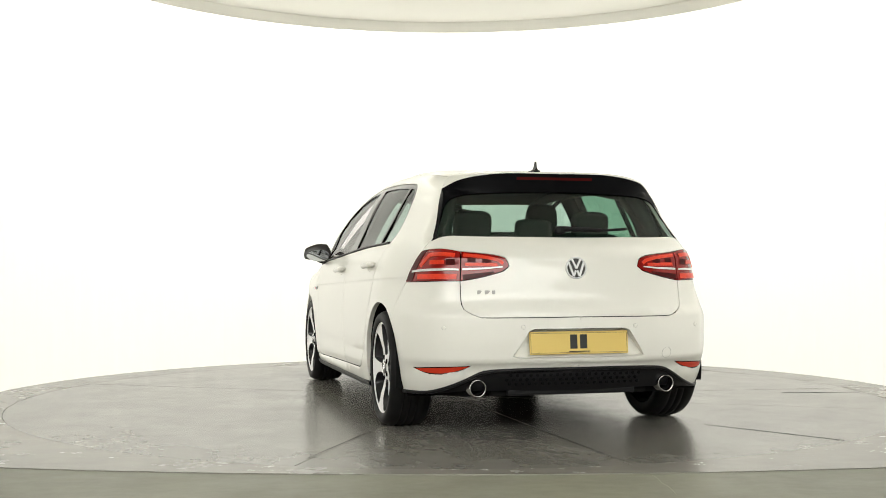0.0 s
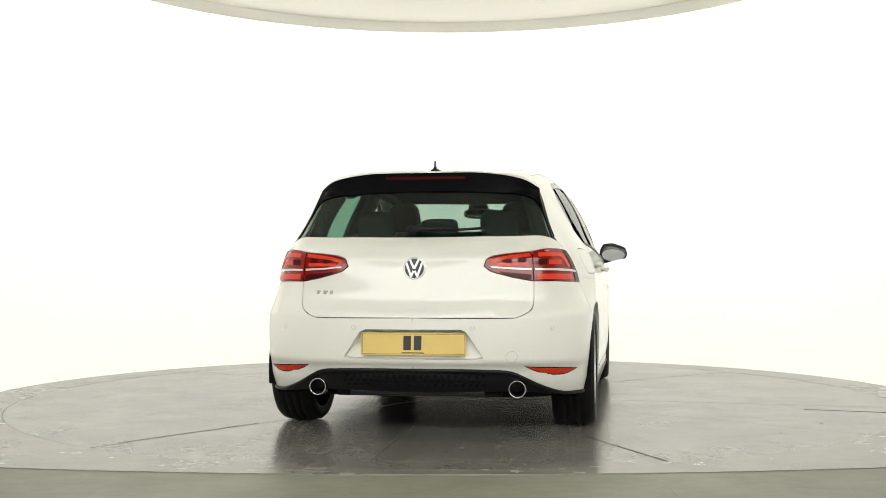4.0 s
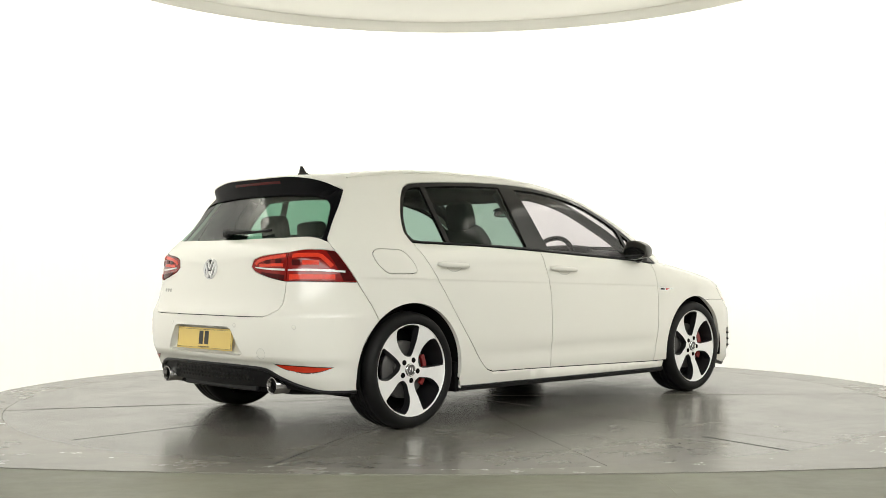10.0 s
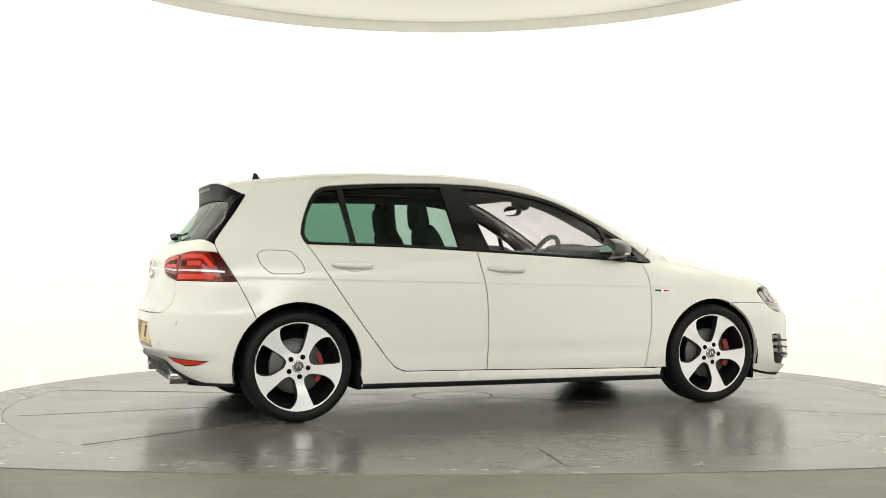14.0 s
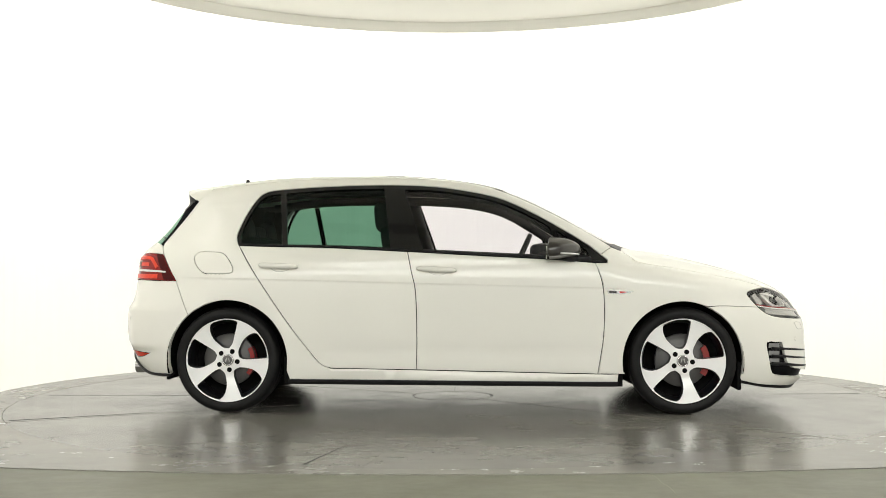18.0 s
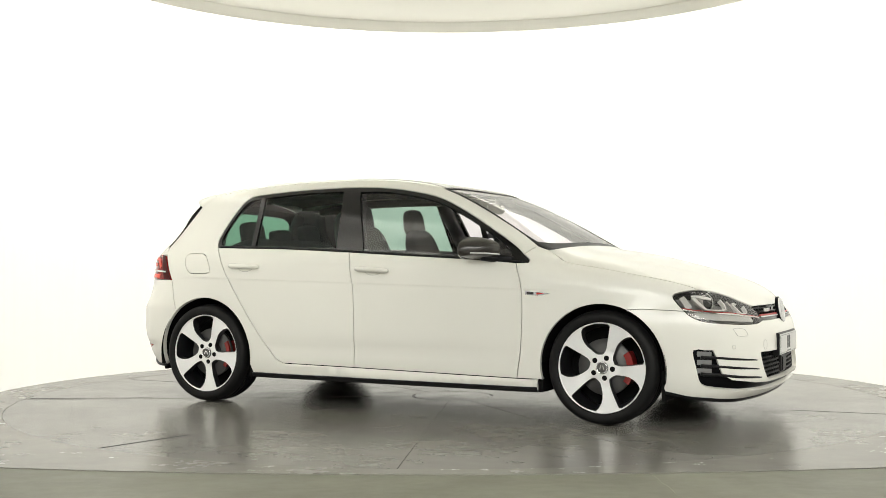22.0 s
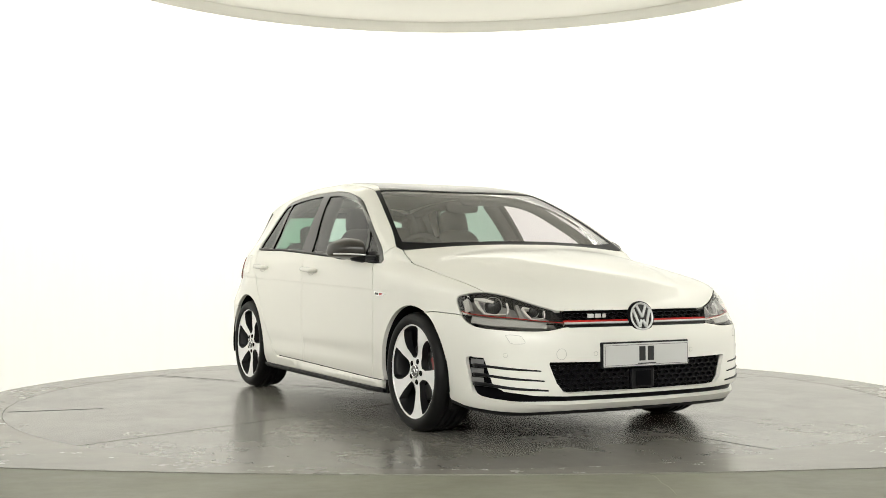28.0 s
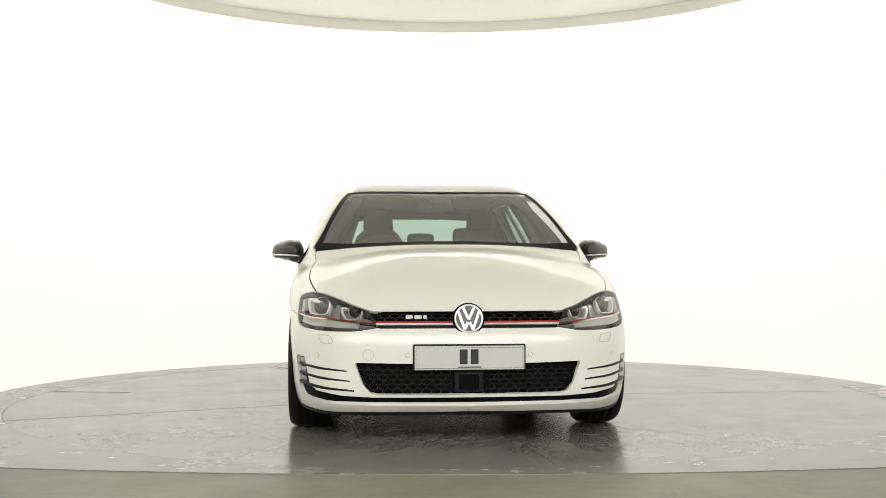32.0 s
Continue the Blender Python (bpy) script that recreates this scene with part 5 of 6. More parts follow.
# washer caps, towing cap and parking sensors
def outline(pts, name, parent, w=0.0016, closed=True):
    P = on_body(list(pts) + ([pts[0]] if closed else []), 0.012)
    return tube(P + grad(P) * 0.0002, w, 6)


both("washer_cap_joint", outline([(1.972, -0.706, 0.521), (1.985, -0.690, 0.523), (2.010, -0.655, 0.518), (2.017, -0.645, 0.512), (2.026, -0.634, 0.488), (2.024, -0.636, 0.482), (2.000, -0.680, 0.481), (1.990, -0.690, 0.485)], "", None, 0.001), M_JOINT_SHADE, front_bumper, "joint of the headlamp washer cap")
circ = [(2.1, -0.476 + 0.026 * math.cos(t), 0.432 + 0.026 * math.sin(t)) for t in np.linspace(0, 2 * math.pi, 16, endpoint=False)]
obj("towing_cap_joint", *outline(circ, "", None, 0.0008)[:2], M_JOINT_SHADE, front_bumper, "joint of the round towing cap")
circ = [(-2.02, -0.483 + 0.029 * math.cos(t), 0.409 + 0.029 * math.sin(t)) for t in np.linspace(0, 2 * math.pi, 16, endpoint=False)]
obj("towing_cap_joint", *outline(circ, "", None, 0.0008)[:2], M_JOINT_SHADE, rear_bumper, "joint of the round towing cap")
M_SENSOR = material("sensor_paint", (0.78, 0.768, 0.70), 0.4)
for pts, par in (([(1.980, -0.713, 0.428), (2.115, -0.292, 0.430)], front_bumper), ([(-2.045, -0.295, 0.551), (-1.950, -0.672, 0.549)], rear_bumper)):
    for q in pts:
        P = snap([q])
        n_ = Vector(grad(P)[0])
        m = Matrix.Translation(P[0]) @ n_.to_track_quat("X", "Z").to_matrix().to_4x4()
        G = moved(lathe([(0.0, 0.0007), (0.0080, 0.0007), (0.0090, 0.0004), (0.0098, -0.003)], 20, "x"), m)
        rimj = moved(lathe([(0.0098, 0.0002), (0.0100, 0.0006), (0.0110, 0.0006), (0.0112, -0.002)], 24, "x"), m)
        for o_, K in zip(both("parking_sensor", G, M_SENSOR, par, "small round parking sensor"), (rimj, flip(rimj))):
            obj("sensor_joint", *K[:2], M_JOINT_SHADE, o_)

# number plates: plain bars stand for the writing
def plate(name, x, z0, z1, tilt, mat, nx, label):
    w = 0.26
    G_ = bevelled(-0.003, 0.003, -w, w, -(z1 - z0) / 2, (z1 - z0) / 2, 0.0025)
    m = Matrix.Translation((x, 0, (z0 + z1) / 2)) @ Matrix.Rotation(radians(tilt), 4, "Y")
    p_ = obj(name, *moved(G_, m)[:2], mat, car, label, smooth=False)
    # plain dark bars where two large characters stand, and one faint line under them
    for y0, y1, a0, a1 in ((0.042 * nx, 0.004 * nx, -0.030, 0.040), (-0.010 * nx, -0.048 * nx, -0.030, 0.040)):
        y0, y1 = min(y0, y1), max(y0, y1)
        obj("plate_bar", *moved(bevelled(nx * 0.003 - 0.0012, nx * 0.003 + 0.0012, y0, y1, a0, a1, 0.001), m)[:2], M_INK, p_, smooth=False)
    obj("plate_bar", *moved(bevelled(nx * 0.003 - 0.001, nx * 0.003 + 0.001, -0.055, 0.055, -0.046, -0.041, 0.0005), m)[:2], M_INK, p_, smooth=False)
    for y0, y1, a0, a1 in ((-w + 0.006, w - 0.006, 0.047, 0.0485), (-w + 0.006, w - 0.006, -0.0495, -0.048), (-w + 0.006, -w + 0.0075, -0.0495, 0.0485), (w - 0.0075, w - 0.006, -0.0495, 0.0485)):
        obj("plate_border", *moved(box(nx * 0.003 - 0.001, nx * 0.003 + 0.0008, y0, y1, a0, a1), m)[:2], M_HLDARK, p_, smooth=False)
    return p_


plate("rear_plate", -2.031, 0.414, 0.527, 5.5, M_PLATE_Y, -1, "yellow rear number plate")
fp = plate("front_plate", 2.138, 0.362, 0.474, 0.0, M_PLATE_W, 1, "white front number plate")
obj("plate_holder", *bevelled(2.09, 2.133, -0.268, 0.268, 0.356, 0.482, 0.006)[:2], M_SATIN, fp, "black plate holder", smooth=False)

# ---------------------------------------------------------------- mirrors, handles, emblems, wiper, aerial
def mirror_section(t):
    """The shell's place across the car, half height, depth and middle height at t from root to tip."""
    hgt = 0.070 * (1 - 0.55 * max(0, t - 0.45) ** 1.2 * 1.6) * min(1, (t + 0.02) * 6) ** 0.5 * (1 if t < 0.985 else 0.8)
    dep = 0.180 * (1 - 0.72 * t ** 2.0) * min(1, (t + 0.03) * 5) ** 0.5
    if t > 0.9:
        k = math.sqrt(max(0, 1 - ((t - 0.9) / 0.1) ** 2))
        hgt, dep = hgt * (0.25 + 0.75 * k), dep * (0.25 + 0.75 * k)
    return -0.835 - 0.190 * t, hgt, dep, 0.938 + 0.008 * math.sin(math.pi * t)


def mirror_point(t, a_):
    yy, hgt, dep, zc = mirror_section(t)
    cx, cz = math.cos(a_), math.sin(a_)
    xx = 0.552 + (dep * max(0, cx) ** 0.8 if cx > 0 else 0.012 * cx) + 0.012 * (1 - t)
    return xx, yy, zc + hgt * np.sign(cz) * abs(cz) ** 0.8 * (1.0 if cz > 0 else 0.72)


def mirror_shell(nu=36, nv=20):
    """The mirror's shell: round in front, flat behind, drawn to a point outwards."""
    V, F = [], []
    for i in range(nv + 1):
        V += [mirror_point(i / nv, 2 * math.pi * j / nu) for j in range(nu)]
    for i in range(nv):
        for j in range(nu):
            F.append((i * nu + j, i * nu + (j + 1) % nu, (i + 1) * nu + (j + 1) % nu, (i + 1) * nu + j))
    F += [tuple(range(nu))[::-1], tuple(range(nv * nu, nv * nu + nu))]
    return np.array(V), F, None


mirrors = both("door_mirror", mirror_shell(), M_MIRRORCAP, label="dark grey door mirror with an indicator strip")
mg = np.array([(0.5340, -0.85 - 0.160 * (0.5 + 0.5 * math.cos(t)) , 0.933 + 0.046 * math.sin(t) * (1 - 0.25 * (0.5 - 0.5 * math.cos(t + math.pi)))) for t in np.linspace(0, 2 * math.pi, 32, endpoint=False)])
G = (np.vstack([mg, mg + [0.006, 0, 0]]), [tuple(range(32)), tuple(range(32, 64))[::-1]] + [(i, 32 + i, 32 + (i + 1) % 32, (i + 1) % 32) for i in range(32)], None)
for mo, K in zip(mirrors, (G, flip(G))):
    obj("mirror_pane", *K[:2], M_DOORMIRROR, mo, "reflecting mirror pane", smooth=False)
ind = np.array([mirror_point(t, -0.42) for t in np.linspace(0.12, 0.93, 18)]) + [0.001, 0, 0]
G = tube(ind, 0.0062, 8, 0.8)
for mo, K in zip(mirrors, (G, flip(G))):
    obj("indicator", *K[:2], M_EMBLEM, mo, "clear silver indicator strip")
G = join(tube(smooth_line([(0.63, -0.90, 0.908), (0.68, -0.86, 0.898), (0.73, -0.815, 0.890)]), 0.03, 12, 0.8), moved(rounded(0.075, 0.028, 0.022, 0.6), Matrix.Translation((0.725, -0.835, 0.893))))
for mo, K in zip(mirrors, (G, flip(G))):
    obj("mirror_foot", *K[:2], M_SATIN, mo, "satin black mirror foot")

for doors, x0, x1, z0, z1 in ((rear_doors, -1.125, -0.905, 0.863, 0.853), (front_doors, -0.202, 0.018, 0.842, 0.830)):
    xs_ = np.linspace(x0, x1, 16)
    zs_ = np.linspace(z0, z1, 16)
    P = shoot(np.stack([xs_, np.full(16, -1.3), zs_], 1), (0, 1, 0), 1.0, 60)[0]
    t = np.linspace(0, 1, 16)
    P[:, 1] -= 0.030 * np.minimum(1, np.minimum(t, 1 - t) * 7) ** 0.6
    G = tube(P, 0.0165 * np.minimum(1, 0.6 + np.minimum(t, 1 - t) * 4), 12, 0.95)
    # a grey line painted where the finger cup's soft shade falls
    xm, zm = (x0 + x1) / 2 + 0.012, (z0 + z1) / 2
    cup_line = on_side([(xm - 0.062 * math.cos(a_), zm - 0.034 * math.sin(a_)) for a_ in np.linspace(0.15, math.pi - 0.15, 15)], 0.5, False)
    cup = tube(cup_line + [0, 0.0010, 0], 0.0016, 6)
    for door, K, C_ in zip(doors, (G, flip(G)), (cup, flip(cup))):
        h_ = obj("door_handle", *K[:2], M_PAINT, door, "white pull handle")
        obj("handle_cup_shade", *C_[:2], M_JOINT_SHADE, h_, "fine joint of the moulded finger cup")

# flank emblem: chrome blade with a red field
P_EM = [(0.888, -0.88, 0.706), (0.96, -0.88, 0.700), (1.035, -0.88, 0.704)]
G = strip_on(P_EM, [0.021, 0.019, 0.002], 0.003, lambda p_: on_body(p_, 0.01))
emblems = both("side_emblem", G, M_CHROME, label="chrome wing emblem with a red field")
for nm, m, w, pr, pts in (("emblem_field", M_REDLINE, [0.011, 0.009, 0.001], 0.0042, [(0.955, -0.88, 0.701), (0.975, -0.88, 0.702), (0.998, -0.88, 0.703)]), ("emblem_bar", M_HLDARK, 0.012, 0.0042, [(0.897, -0.88, 0.704), (0.918, -0.88, 0.703), (0.938, -0.88, 0.702)])):
    G = strip_on(pts, w, pr, lambda p_: on_body(p_, 0.01))
    for e_, K in zip(emblems, (G, flip(G))):
        obj(nm, *K[:2], m, e_)

fin_prof = [(0.0, 0.0), (0.095, 0.0), (0.070, 0.016), (0.040, 0.030), (0.018, 0.062), (0.004, 0.062), (-0.004, 0.03), (-0.012, 0.0)]
V = []
for yy, k in ((-0.003, 1.0), (0.003, 1.0)):
    V += [(-1.395 + a_, yy - (0.012 if b_ < 0.01 else 0) * (1 if yy < 0 else -1), 1.366 + b_) for a_, b_ in fin_prof]
n8 = len(fin_prof)
F = [tuple(range(n8))[::-1], tuple(range(n8, 2 * n8))] + [(i, (i + 1) % n8, n8 + (i + 1) % n8, n8 + i) for i in range(n8)]
aerial = obj("aerial", V, F, M_SATIN, car, "black shark-fin aerial", smooth=False)
obj("aerial_base", *moved(rounded(0.062, 0.026, 0.012, 0.7), Matrix.Translation((-1.355, 0, 1.372)))[:2], M_SATIN, aerial, "rounded aerial base")

wp = snap([(-1.84, 0.035, 1.012), (-1.835, -0.08, 1.006), (-1.83, -0.19, 1.000), (-1.81, -0.34, 0.992)])
wn = grad(wp)
wl = smooth_line(wp[:3] + wn[:3] * 0.024)
G = tube(wl, np.linspace(0.024, 0.008, len(wl)), 10, 0.7)
wiper = obj("rear_wiper", *G[:2], M_SATIN, tailgate, "black rear wiper")
obj("wiper_blade", *tube(smooth_line(wp[1:] + wn[1:] * 0.016), 0.007, 8)[:2], M_SATIN, wiper, "thin wiper blade")
obj("wiper_cap", *moved(rounded(0.022, 0.030, 0.022, 0.7), Matrix.Translation(wp[0] + wn[0] * 0.016))[:2], M_SATIN, wiper, "wiper pivot cap")

# ---------------------------------------------------------------- wheels
def polar(pts):
    return np.array([(r * math.cos(radians(a_)), r * math.sin(radians(a_))) for r, a_ in pts])


WIN = [(0.230, 78.5), (0.2355, 82.0), (0.2365, 98.0), (0.2345, 114.0), (0.226, 119.5), (0.194, 124.5), (0.150, 127.0), (0.100, 122.0), (0.078, 114.0), (0.070, 100.0), (0.070, 88.0), (0.098, 78.0), (0.150, 77.5)]


def face_depth(x, z):
    """How far the wheel's face lies behind its outer plane."""
    r = np.hypot(x, z)
    return spl(r, [0.0, 0.05, 0.09, 0.16, 0.215, 0.236], [0.012, 0.012, 0.016, 0.006, 0.002, 0.0])


def wheel_meshes(s):
    """Meshes of one wheel, its hub at the origin; s = -1: it faces the car's right."""
    out = {}
    wins = []
    for i in range(5):
        w = polar([(r, a_ + 72 * i) for r, a_ in WIN])
        wins.append(smooth_line(np.c_[w, np.zeros(len(w))], 0.008, True)[:, :2])
    circ_ = polar([(0.2405, t) for t in np.linspace(0, 360, 120, endpoint=False)])
    v, t = sheet([circ_] + wins, 0.016)
    dep = face_depth(v[:, 0], v[:, 1])
    V = np.stack([v[:, 0], s * (0.0 - dep), v[:, 1]], 1)
    F = [tuple(q) for q in t]
    n_ = np.cross(V[t[:, 1]] - V[t[:, 0]], V[t[:, 2]] - V[t[:, 0]])
    F = [q if k[1] * s > 0 else q[::-1] for q, k in zip(F, n_)]
    out["face"] = (V, F, None)
    gs = []
    for w in wins:
        dp = face_depth(w[:, 0], w[:, 1])
        c = w.mean(0)
        a_ = np.stack([w[:, 0], -s * dp - s * 0.0005, w[:, 1]], 1)
        w2 = c + (w - c) * 0.93
        b_ = np.stack([w2[:, 0], np.full(len(w), -s * 0.045), w2[:, 1]], 1)
        a_, b_ = np.vstack([a_, a_[:1]]), np.vstack([b_, b_[:1]])
        gs.append(ruled(a_, b_, 3))
    out["walls"] = join(*gs)
    k = -s

    def L(profile, seg=72, closed=False):
        return lathe([(r, k * h) for r, h in profile], seg, "y", closed)
    out["lip"] = L([(0.238, 0.004), (0.2385, -0.003), (0.2410, -0.006), (0.2440, -0.003), (0.243, 0.006), (0.238, 0.012)])
    out["barrel"] = L([(0.236, 0.01), (0.222, 0.05), (0.215, 0.11), (0.226, 0.20)], 64)
    out["tyre"] = L([(0.238, 0.006), (0.243, -0.006), (0.252, -0.012), (0.270, -0.016), (0.288, -0.012), (0.299, 0.002), (0.3045, 0.016), (0.307, 0.030), (0.3085, 0.052), (0.3035, 0.054), (0.3035, 0.061), (0.3085, 0.063), (0.3085, 0.090),
                     (0.3035, 0.092), (0.3035, 0.099), (0.3085, 0.101), (0.3085, 0.128), (0.3035, 0.130), (0.3035, 0.137), (0.3085, 0.139), (0.307, 0.165), (0.301, 0.192), (0.288, 0.207), (0.262, 0.209), (0.232, 0.20)], 96)
    out["cap"] = L([(0.0, 0.004), (0.030, 0.005), (0.033, 0.008), (0.034, 0.016)], 40)
    out["cap_ring"] = L([(0.026, 0.0035), (0.028, 0.001), (0.031, 0.001), (0.0335, 0.006)], 40)
    out["disc"] = L([(0.070, 0.062), (0.150, 0.062), (0.152, 0.066), (0.152, 0.084), (0.070, 0.084)], 64)
    out["bell"] = L([(0.0, 0.052), (0.070, 0.052), (0.074, 0.060), (0.074, 0.10)], 40)
    out["back"] = L([(0.0, 0.150), (0.225, 0.150)], 48)
    return out


def arc_block(r0, r1, a0, a1, y0, y1, seg=12):
    a_ = np.linspace(radians(a0), radians(a1), seg)
    V = np.vstack([np.stack([r * np.cos(a_), np.full(seg, y), r * np.sin(a_)], 1) for r, y in ((r0, y0), (r1, y0), (r1, y1), (r0, y1))])
    F = [(i * seg + j, ((i + 1) % 4) * seg + j, ((i + 1) % 4) * seg + j + 1, i * seg + j + 1) for i in range(4) for j in range(seg - 1)]
    F += [(0, seg, 2 * seg, 3 * seg)[::-1], (seg - 1, 2 * seg - 1, 3 * seg - 1, 4 * seg - 1)]
    return np.array(V), F, None


TRACK_F, TRACK_R = 0.862, 0.848
for s, side_name in ((-1, "right"), (1, "left")):
    W = wheel_meshes(s)
    data = {}
    for nm, m, sm in (("face", M_ALLOY, True), ("walls", M_ALLOYDARK, True), ("lip", M_ALLOY, True), ("barrel", M_ALLOYDARK, True), ("tyre", M_RUBBER, True), ("cap", M_STEEL, True), ("cap_ring", M_CHROME, True), ("disc", M_STEEL, True), ("bell", M_HLDARK, True), ("back", M_SHADOW, False)):
        data[nm] = mesh_data(nm, W[nm][0], W[nm][1], m, None, sm)
    bolt = mesh_data("bolt", *lathe([(0.0, 0.0), (0.0128, 0.0), (0.0145, s * -0.003), (0.0145, s * -0.014)], 14, "y")[:2], M_SHADOW)
    bar_mesh = mesh_data("bar", *bevelled(-0.003, 0.003, -0.001, 0.001, -0.012, 0.012, 0.0006)[:2], M_CHROME, None, False)
    for cx, track, twist in ((FX, TRACK_F, 0), (RX, TRACK_R, 3)):
        wheel = new("wheel", data["face"])
        wheel.parent = car
        wheel.matrix_local = Matrix.Translation((cx, s * track, HUB_Z)) @ Matrix.Rotation(radians(twist * (1 if s < 0 else -1)), 4, "Y")
        wheel["label"] = "five-spoke two-tone alloy wheel with a low-profile tyre"
        for nm, pn in (("tyre", "tyre"), ("walls", "spoke_flank"), ("lip", "rim_lip"), ("barrel", "rim_barrel"), ("cap", "hub_cap"), ("cap_ring", "hub_cap_ring"), ("disc", "brake_disc"), ("bell", "disc_bell"), ("back", "backing_plate")):
            o = new(pn, data[nm])
            o.parent = wheel
        for i in range(5):
            o = new("wheel_bolt", bolt)
            o.parent = wheel
            aa = radians(72 * i + 66)
            o.matrix_local = Matrix.Translation((0.056 * math.cos(aa), -s * 0.0095, 0.056 * math.sin(aa)))
        for dx, an in ((-0.008, 18), (0.008, -18)):
            o = new("cap_bar", bar_mesh)
            o.parent = wheel
            o.matrix_local = Matrix.Translation((dx, -s * 0.003, 0.002)) @ Matrix.Rotation(radians(an), 4, "Y")
        c = obj("brake_caliper", *arc_block(0.126, 0.160 if cx > 0 else 0.150, -34, 33, -s * 0.045, -s * 0.125)[:2], M_RED, wheel, "red brake caliper", smooth=False)

# ---------------------------------------------------------------- what lies behind the skin
def core():
    """A dark inner body with wheel wells, a few centimetres inside the skin."""
    xs_ = np.arange(-1.86, 1.90, 0.03)
    zs_ = np.linspace(0.20, 0.90, 22)
    X, Z = np.meshgrid(xs_, zs_, indexing="ij")
    Y = side_low(X, Z) - 0.055
    Y = np.minimum(Y, spl(X, [-1.9, -1.75, -1.5, 1.5, 1.75, 1.9], [0.50, 0.66, 0.9, 0.9, 0.66, 0.52]))
    for cx in (RX, FX):
        Y = np.where((X - cx) ** 2 + (Z - 0.305) ** 2 < 0.372 ** 2, 0.60, Y)
    top_cap = top_low(X, np.abs(Y)) - 0.05
    Z = np.minimum(Z, top_cap)
    n, m = X.shape
    R = np.stack([X, -Y, Z], -1).reshape(-1, 3)
    F = [(i * m + j, (i + 1) * m + j, (i + 1) * m + j + 1, i * m + j + 1) for i in range(n - 1) for j in range(m - 1)]
    G_ = (R, F, None)
    K = join(G_, flip(G_))
    k = n * m
    F = list(K[1])
    for i in range(n - 1):
        F.append((i * m, k + i * m, k + (i + 1) * m, (i + 1) * m))
        if xs_[i] > 0.92 or xs_[i] < -1.15:
            F.append((i * m + m - 1, (i + 1) * m + m - 1, k + (i + 1) * m + m - 1, k + i * m + m - 1))
    for i in (0, n - 1):
        for j in range(m - 1):
            F.append((i * m + j, i * m + j + 1, k + i * m + j + 1, k + i * m + j))
    return K[0], F, None


obj("inner_body", *core()[:2], M_SHADOW, car, "black underbody and inner shell", smooth=False)
for cx, r, y_ in ((RX, ARCH_R + 0.006, 0.85), (FX, ARCH_F + 0.006, 0.855)):
    aa = np.linspace(radians(-12), radians(192), 50)
    A_ = np.stack([cx + r * np.cos(aa), np.full(50, -y_), 0.305 + r * np.sin(aa)], 1)
    G = ruled(A_, A_ * [1, 0, 1] + [0, -0.58, 0], 4)
    both("wheel_arch_liner", G, M_SHADOW, label="black wheel arch liner")
    A_ = on_side([(cx + (r + 0.002) * math.cos(t), 0.305 + (r + 0.002) * math.sin(t)) for t in np.linspace(radians(-9), radians(189), 60)], 0.02, False)
    G = ruled(A_ + [0, 0.012, 0], A_ + [0, 0.040, 0], 2)
    both("arch_edge", G, M_SHADOW, label="black inner edge of the wheel arch")
# flaps that close the wheel wells towards the road
for x0, x1, z0, z1, y0 in ((0.945, 0.975, 0.160, 0.330, 0.845), (-0.985, -0.955, 0.168, 0.330, 0.840), (1.628, 1.652, 0.140, 0.300, 0.825), (-1.690, -1.668, 0.190, 0.330, 0.800)):
    both("wheel_well_flap", bevelled(x0, x1, -y0, -0.58, z0, z1, 0.006), M_SHADOW, label="black flap of the wheel well", smooth=False)
# black strip under the sills
P = on_side([(-0.955, 0.197), (0.0, 0.191), (0.948, 0.186)], 0.05)
A_ = P + [0, -0.012, 0.002]
B_ = P + [0, 0.004, -0.026]
G = join(ruled(P + [0, 0.0, 0.003], A_, 2), ruled(A_, A_ + [0, 0.002, -0.014], 2), ruled(A_ + [0, 0.002, -0.014], B_, 3), ruled(B_, B_ + [0, 0.12, 0], 2))
both("sill_strip", G, M_SATIN, label="black side skirt strip")
for x0, x1, y0, y1, z0, z1, nm in ((-1.9, -1.45, -0.42, 0.42, 0.20, 0.24, "silencer"), (-0.9, 0.9, -0.55, 0.55, 0.165, 0.20, "floor_pan"), (1.0, 1.95, -0.5, 0.5, 0.165, 0.20, "engine_tray")):
    obj(nm, *bevelled(x0, x1, y0, y1, z0, z1, 0.012)[:2], M_SHADOW, car, "dark underbody part", smooth=False)
for cx in (RX, FX):
    obj("axle", *tube([(cx, -0.72, HUB_Z), (cx, 0.72, HUB_Z)], 0.035, 10)[:2], M_SHADOW, car, "dark axle tube")

# ---------------------------------------------------------------- cabin
def cabin(name, G_, m, mat, label="", parent=None):
    return obj(name, *moved(G_, m)[:2], mat, parent or car, label)


obj("dashboard", *moved(rounded(0.26, 0.70, 0.13, 0.45, 32, 16), Matrix.Translation((0.72, 0, 0.835)))[:2], M_DASH, car, "black soft dashboard")
cabin("instrument_hood", rounded(0.10, 0.19, 0.05, 0.6), Matrix.Translation((0.56, -0.36, 0.945)), M_DASH, "instrument hood before the driver")
sw = [(0.0, 0.182 * math.cos(t), 0.182 * math.sin(t)) for t in np.linspace(0, 2 * math.pi, 40)]
wm = Matrix.Translation((0.385, -0.36, 0.875)) @ Matrix.Rotation(radians(24), 4, "Y")
wheel_s = obj("steering_wheel", *moved(tube(sw, 0.016, 10), wm)[:2], M_DASH, car, "black steering wheel")
obj("steering_hub", *moved(rounded(0.03, 0.07, 0.06, 0.6), wm)[:2], M_DASH, wheel_s, "steering wheel hub")
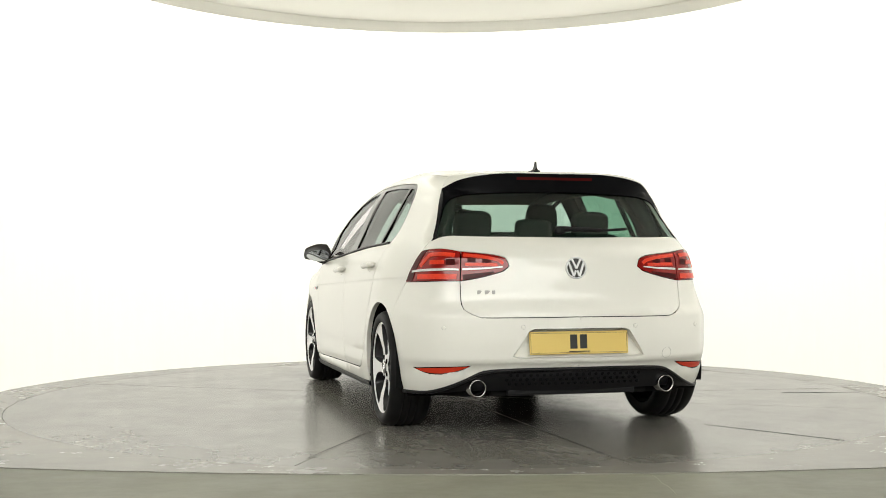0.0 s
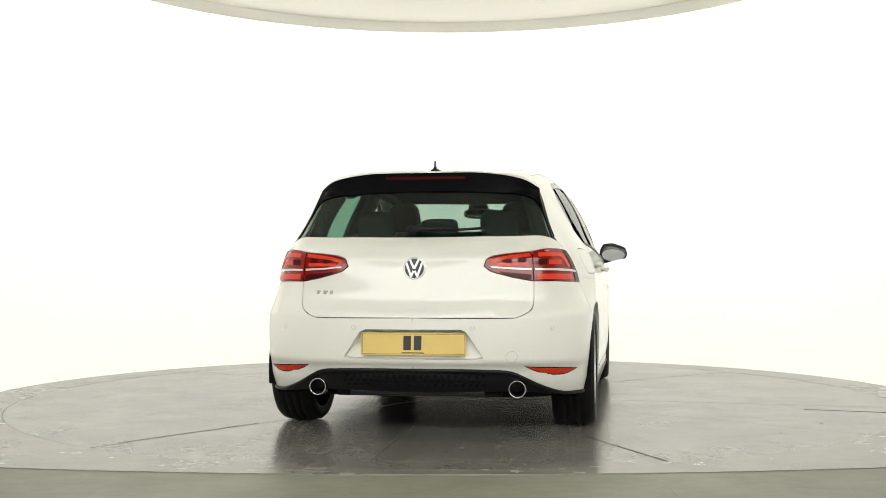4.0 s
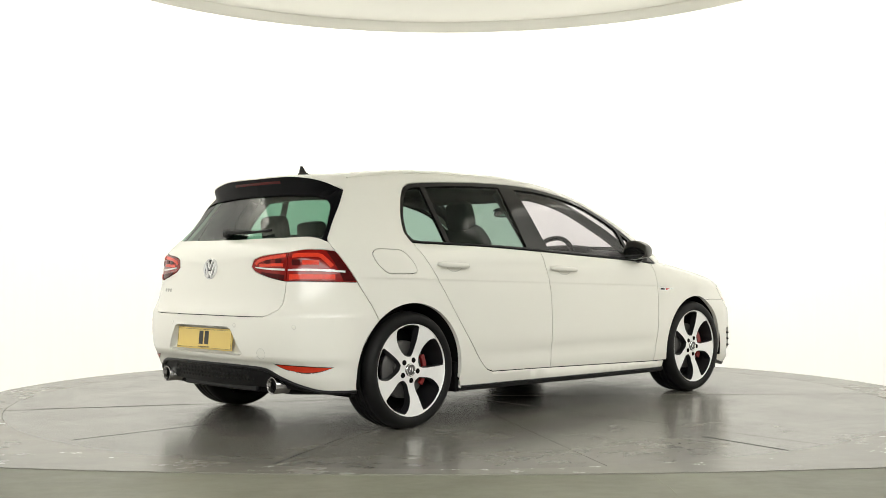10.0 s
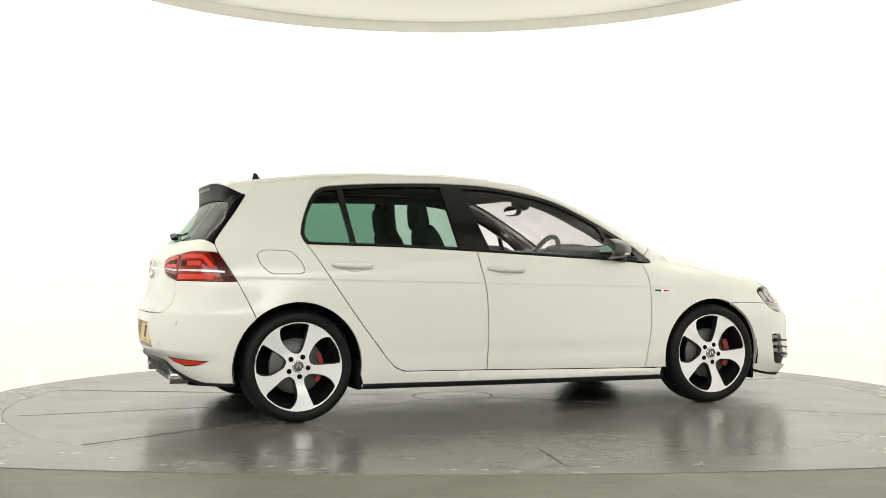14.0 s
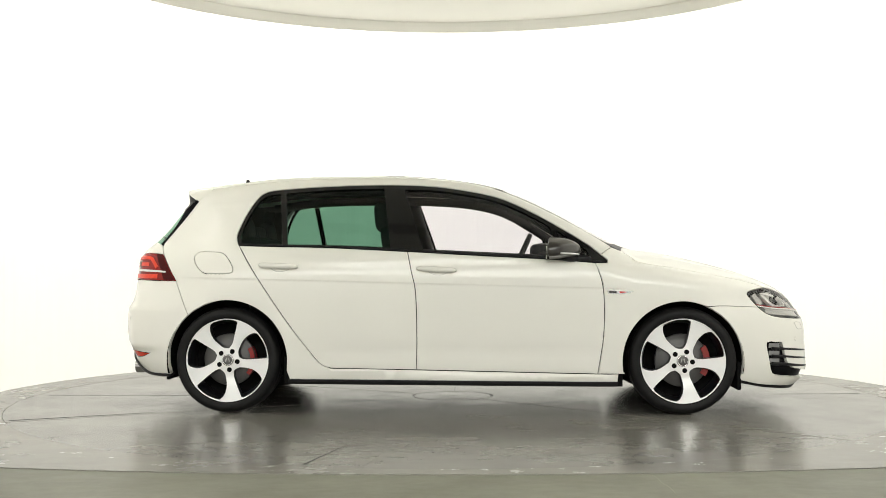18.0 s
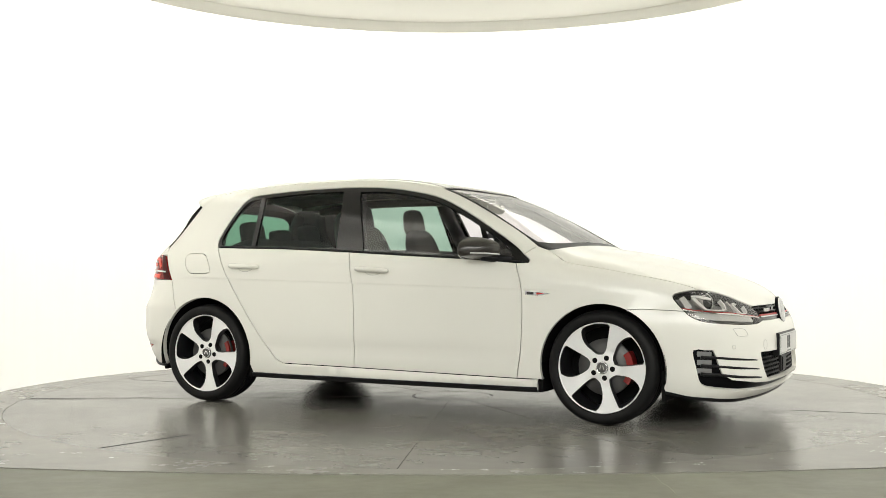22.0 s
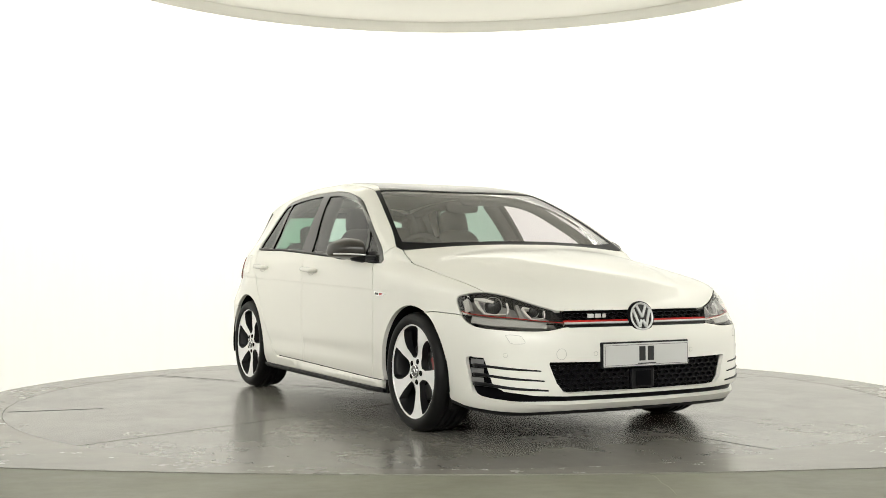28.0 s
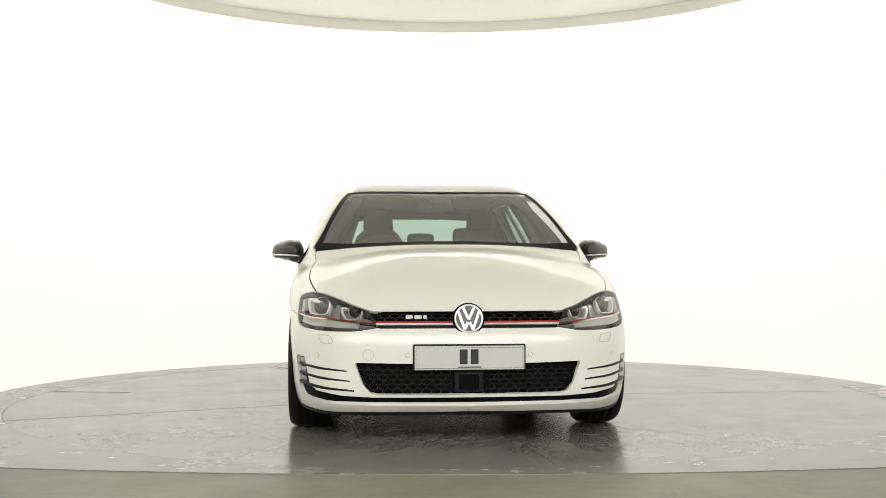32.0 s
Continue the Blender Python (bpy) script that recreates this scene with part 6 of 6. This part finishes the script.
for a_ in (0, math.pi, -math.pi / 2):
    obj("steering_spoke", *moved(tube([(0, 0.05 * math.cos(a_), 0.05 * math.sin(a_)), (0, 0.175 * math.cos(a_), 0.175 * math.sin(a_))], 0.014, 8), wm)[:2], M_DASH, wheel_s, "spoke")
for s in (-1, 1):
    seat = cabin("front_seat", rounded(0.26, 0.25, 0.09, 0.5), Matrix.Translation((-0.02, s * 0.36, 0.50)), M_SEAT, "charcoal cloth front seat")
    obj("backrest", *moved(rounded(0.075, 0.230, 0.32, 0.5, 28, 18, 0.25), Matrix.Translation((-0.335, s * 0.36, 0.80)) @ Matrix.Rotation(radians(-17), 4, "Y"))[:2], M_SEAT, seat, "backrest with side bolsters")
    obj("headrest", *moved(rounded(0.05, 0.110, 0.090, 0.55, 28, 16, 0.15), Matrix.Translation((-0.455, s * 0.36, 1.160)) @ Matrix.Rotation(radians(-8), 4, "Y"))[:2], M_SEAT, seat, "padded headrest")
    for dy in (-0.05, 0.05):
        obj("headrest_post", *tube([(-0.435, s * 0.36 + dy, 1.02), (-0.452, s * 0.36 + dy, 1.14)], 0.007, 8)[:2], M_CHROME, seat, "steel headrest post")
bench = cabin("rear_bench", rounded(0.26, 0.64, 0.10, 0.4), Matrix.Translation((-0.92, 0, 0.50)), M_SEAT, "charcoal cloth rear bench")
obj("backrest", *moved(rounded(0.08, 0.62, 0.30, 0.3, 32, 16), Matrix.Translation((-1.22, 0, 0.745)) @ Matrix.Rotation(radians(-18), 4, "Y"))[:2], M_SEAT, bench, "rear backrest")
for yy in (-0.345, -0.01, 0.345):
    h2 = 0.085 if abs(yy) > 0.1 else 0.06
    obj("headrest", *moved(rounded(0.045, 0.105, h2, 0.45), Matrix.Translation((-1.315, yy, 1.072 if abs(yy) > 0.1 else 1.052)) @ Matrix.Rotation(radians(-10), 4, "Y"))[:2], M_SEAT, bench, "rear headrest")
obj("parcel_shelf", *bevelled(-1.83, -1.36, -0.60, 0.60, 0.93, 0.95, 0.008)[:2], M_DASH, car, "black parcel shelf", smooth=False)
mir = cabin("rear_view_mirror", rounded(0.02, 0.115, 0.035, 0.6), Matrix.Translation((0.34, -0.02, 1.222)), M_DASH, "dark interior mirror")
obj("mirror_pane", *moved(rounded(0.002, 0.105, 0.028, 0.6), Matrix.Translation((0.3185, -0.02, 1.222)))[:2], M_MIRROR, mir, "reflecting pane")
obj("mirror_stem", *tube([(0.35, 0, 1.24), (0.40, 0, 1.27)], 0.012, 8)[:2], M_DASH, mir, "mirror stem")
obj("mirror_bracket", *moved(rounded(0.05, 0.07, 0.022, 0.6), Matrix.Translation((0.40, 0, 1.262)) @ Matrix.Rotation(radians(28), 4, "Y"))[:2], M_DASH, mir, "sensor housing on the screen")
for s in (-1, 1):
    obj("sun_visor", *moved(bevelled(-0.07, 0.07, -0.17, 0.17, -0.008, 0.008, 0.006), Matrix.Translation((0.16, s * 0.33, 1.325)) @ Matrix.Rotation(radians(14), 4, "Y"))[:2], M_LINING, car, "grey sun visor", smooth=False)
    # inner pillar trims and door tops
    for pts, r in (([(0.78, 0.715, 0.93), (0.55, 0.630, 1.09), (0.24, 0.530, 1.248), (-0.2, 0.505, 1.305), (-0.9, 0.50, 1.305), (-1.30, 0.50, 1.26)], 0.030), ([(-0.23, 0.76, 0.94), (-0.30, 0.66, 1.16), (-0.34, 0.575, 1.30)], 0.045), ([(-1.36, 0.675, 0.98), (-1.38, 0.615, 1.12), (-1.34, 0.545, 1.25)], 0.042), ([(-1.64, 0.595, 1.0), (-1.585, 0.560, 1.12), (-1.50, 0.52, 1.24)], 0.042)):
        L_ = smooth_line([(x, s * y, z) for x, y, z in pts], 0.05)
        obj("pillar_trim", *tube(L_, r, 10)[:2], M_LINING if r < 0.04 else M_DASH, car, "inner pillar trim")
    ca = resample(smooth_line([(-1.29, s * 0.70, 0.96), (-1.275, s * 0.635, 1.13), (-1.20, s * 0.555, 1.245), (-1.1, s * 0.53, 1.29)], 0.04), 12)
    cb = resample(smooth_line([(-1.70, s * 0.615, 0.985), (-1.63, s * 0.565, 1.12), (-1.565, s * 0.53, 1.21), (-1.50, s * 0.50, 1.27)], 0.04), 12)
    obj("rear_pillar_trim", *ruled(ca, cb, 4)[:2], M_LINING, car, "grey inner lining of the rear pillar")
    obj("door_top_trim", *tube(smooth_line([(0.72, s * 0.79, 0.875), (0.1, s * 0.795, 0.905), (-0.6, s * 0.775, 0.94), (-1.25, s * 0.73, 0.955)], 0.08), 0.035, 8)[:2], M_DASH, car, "black door top trim")


# ---------------------------------------------------------------- movement
def motions():
    """The turntable turns and carries the car with it."""
    walk(table, [(t, pose(0, 0, 0, 0, 0, a_)) for t, a_ in TURN])
    rows = []
    for t, a_ in TURN:
        c, s = math.cos(radians(a_)), math.sin(radians(a_))
        rows.append((t, pose(c * OFF_X - s * OFF_Y, s * OFF_X + c * OFF_Y, 0, 0, 0, a_)))
    walk(car, rows)


motions()
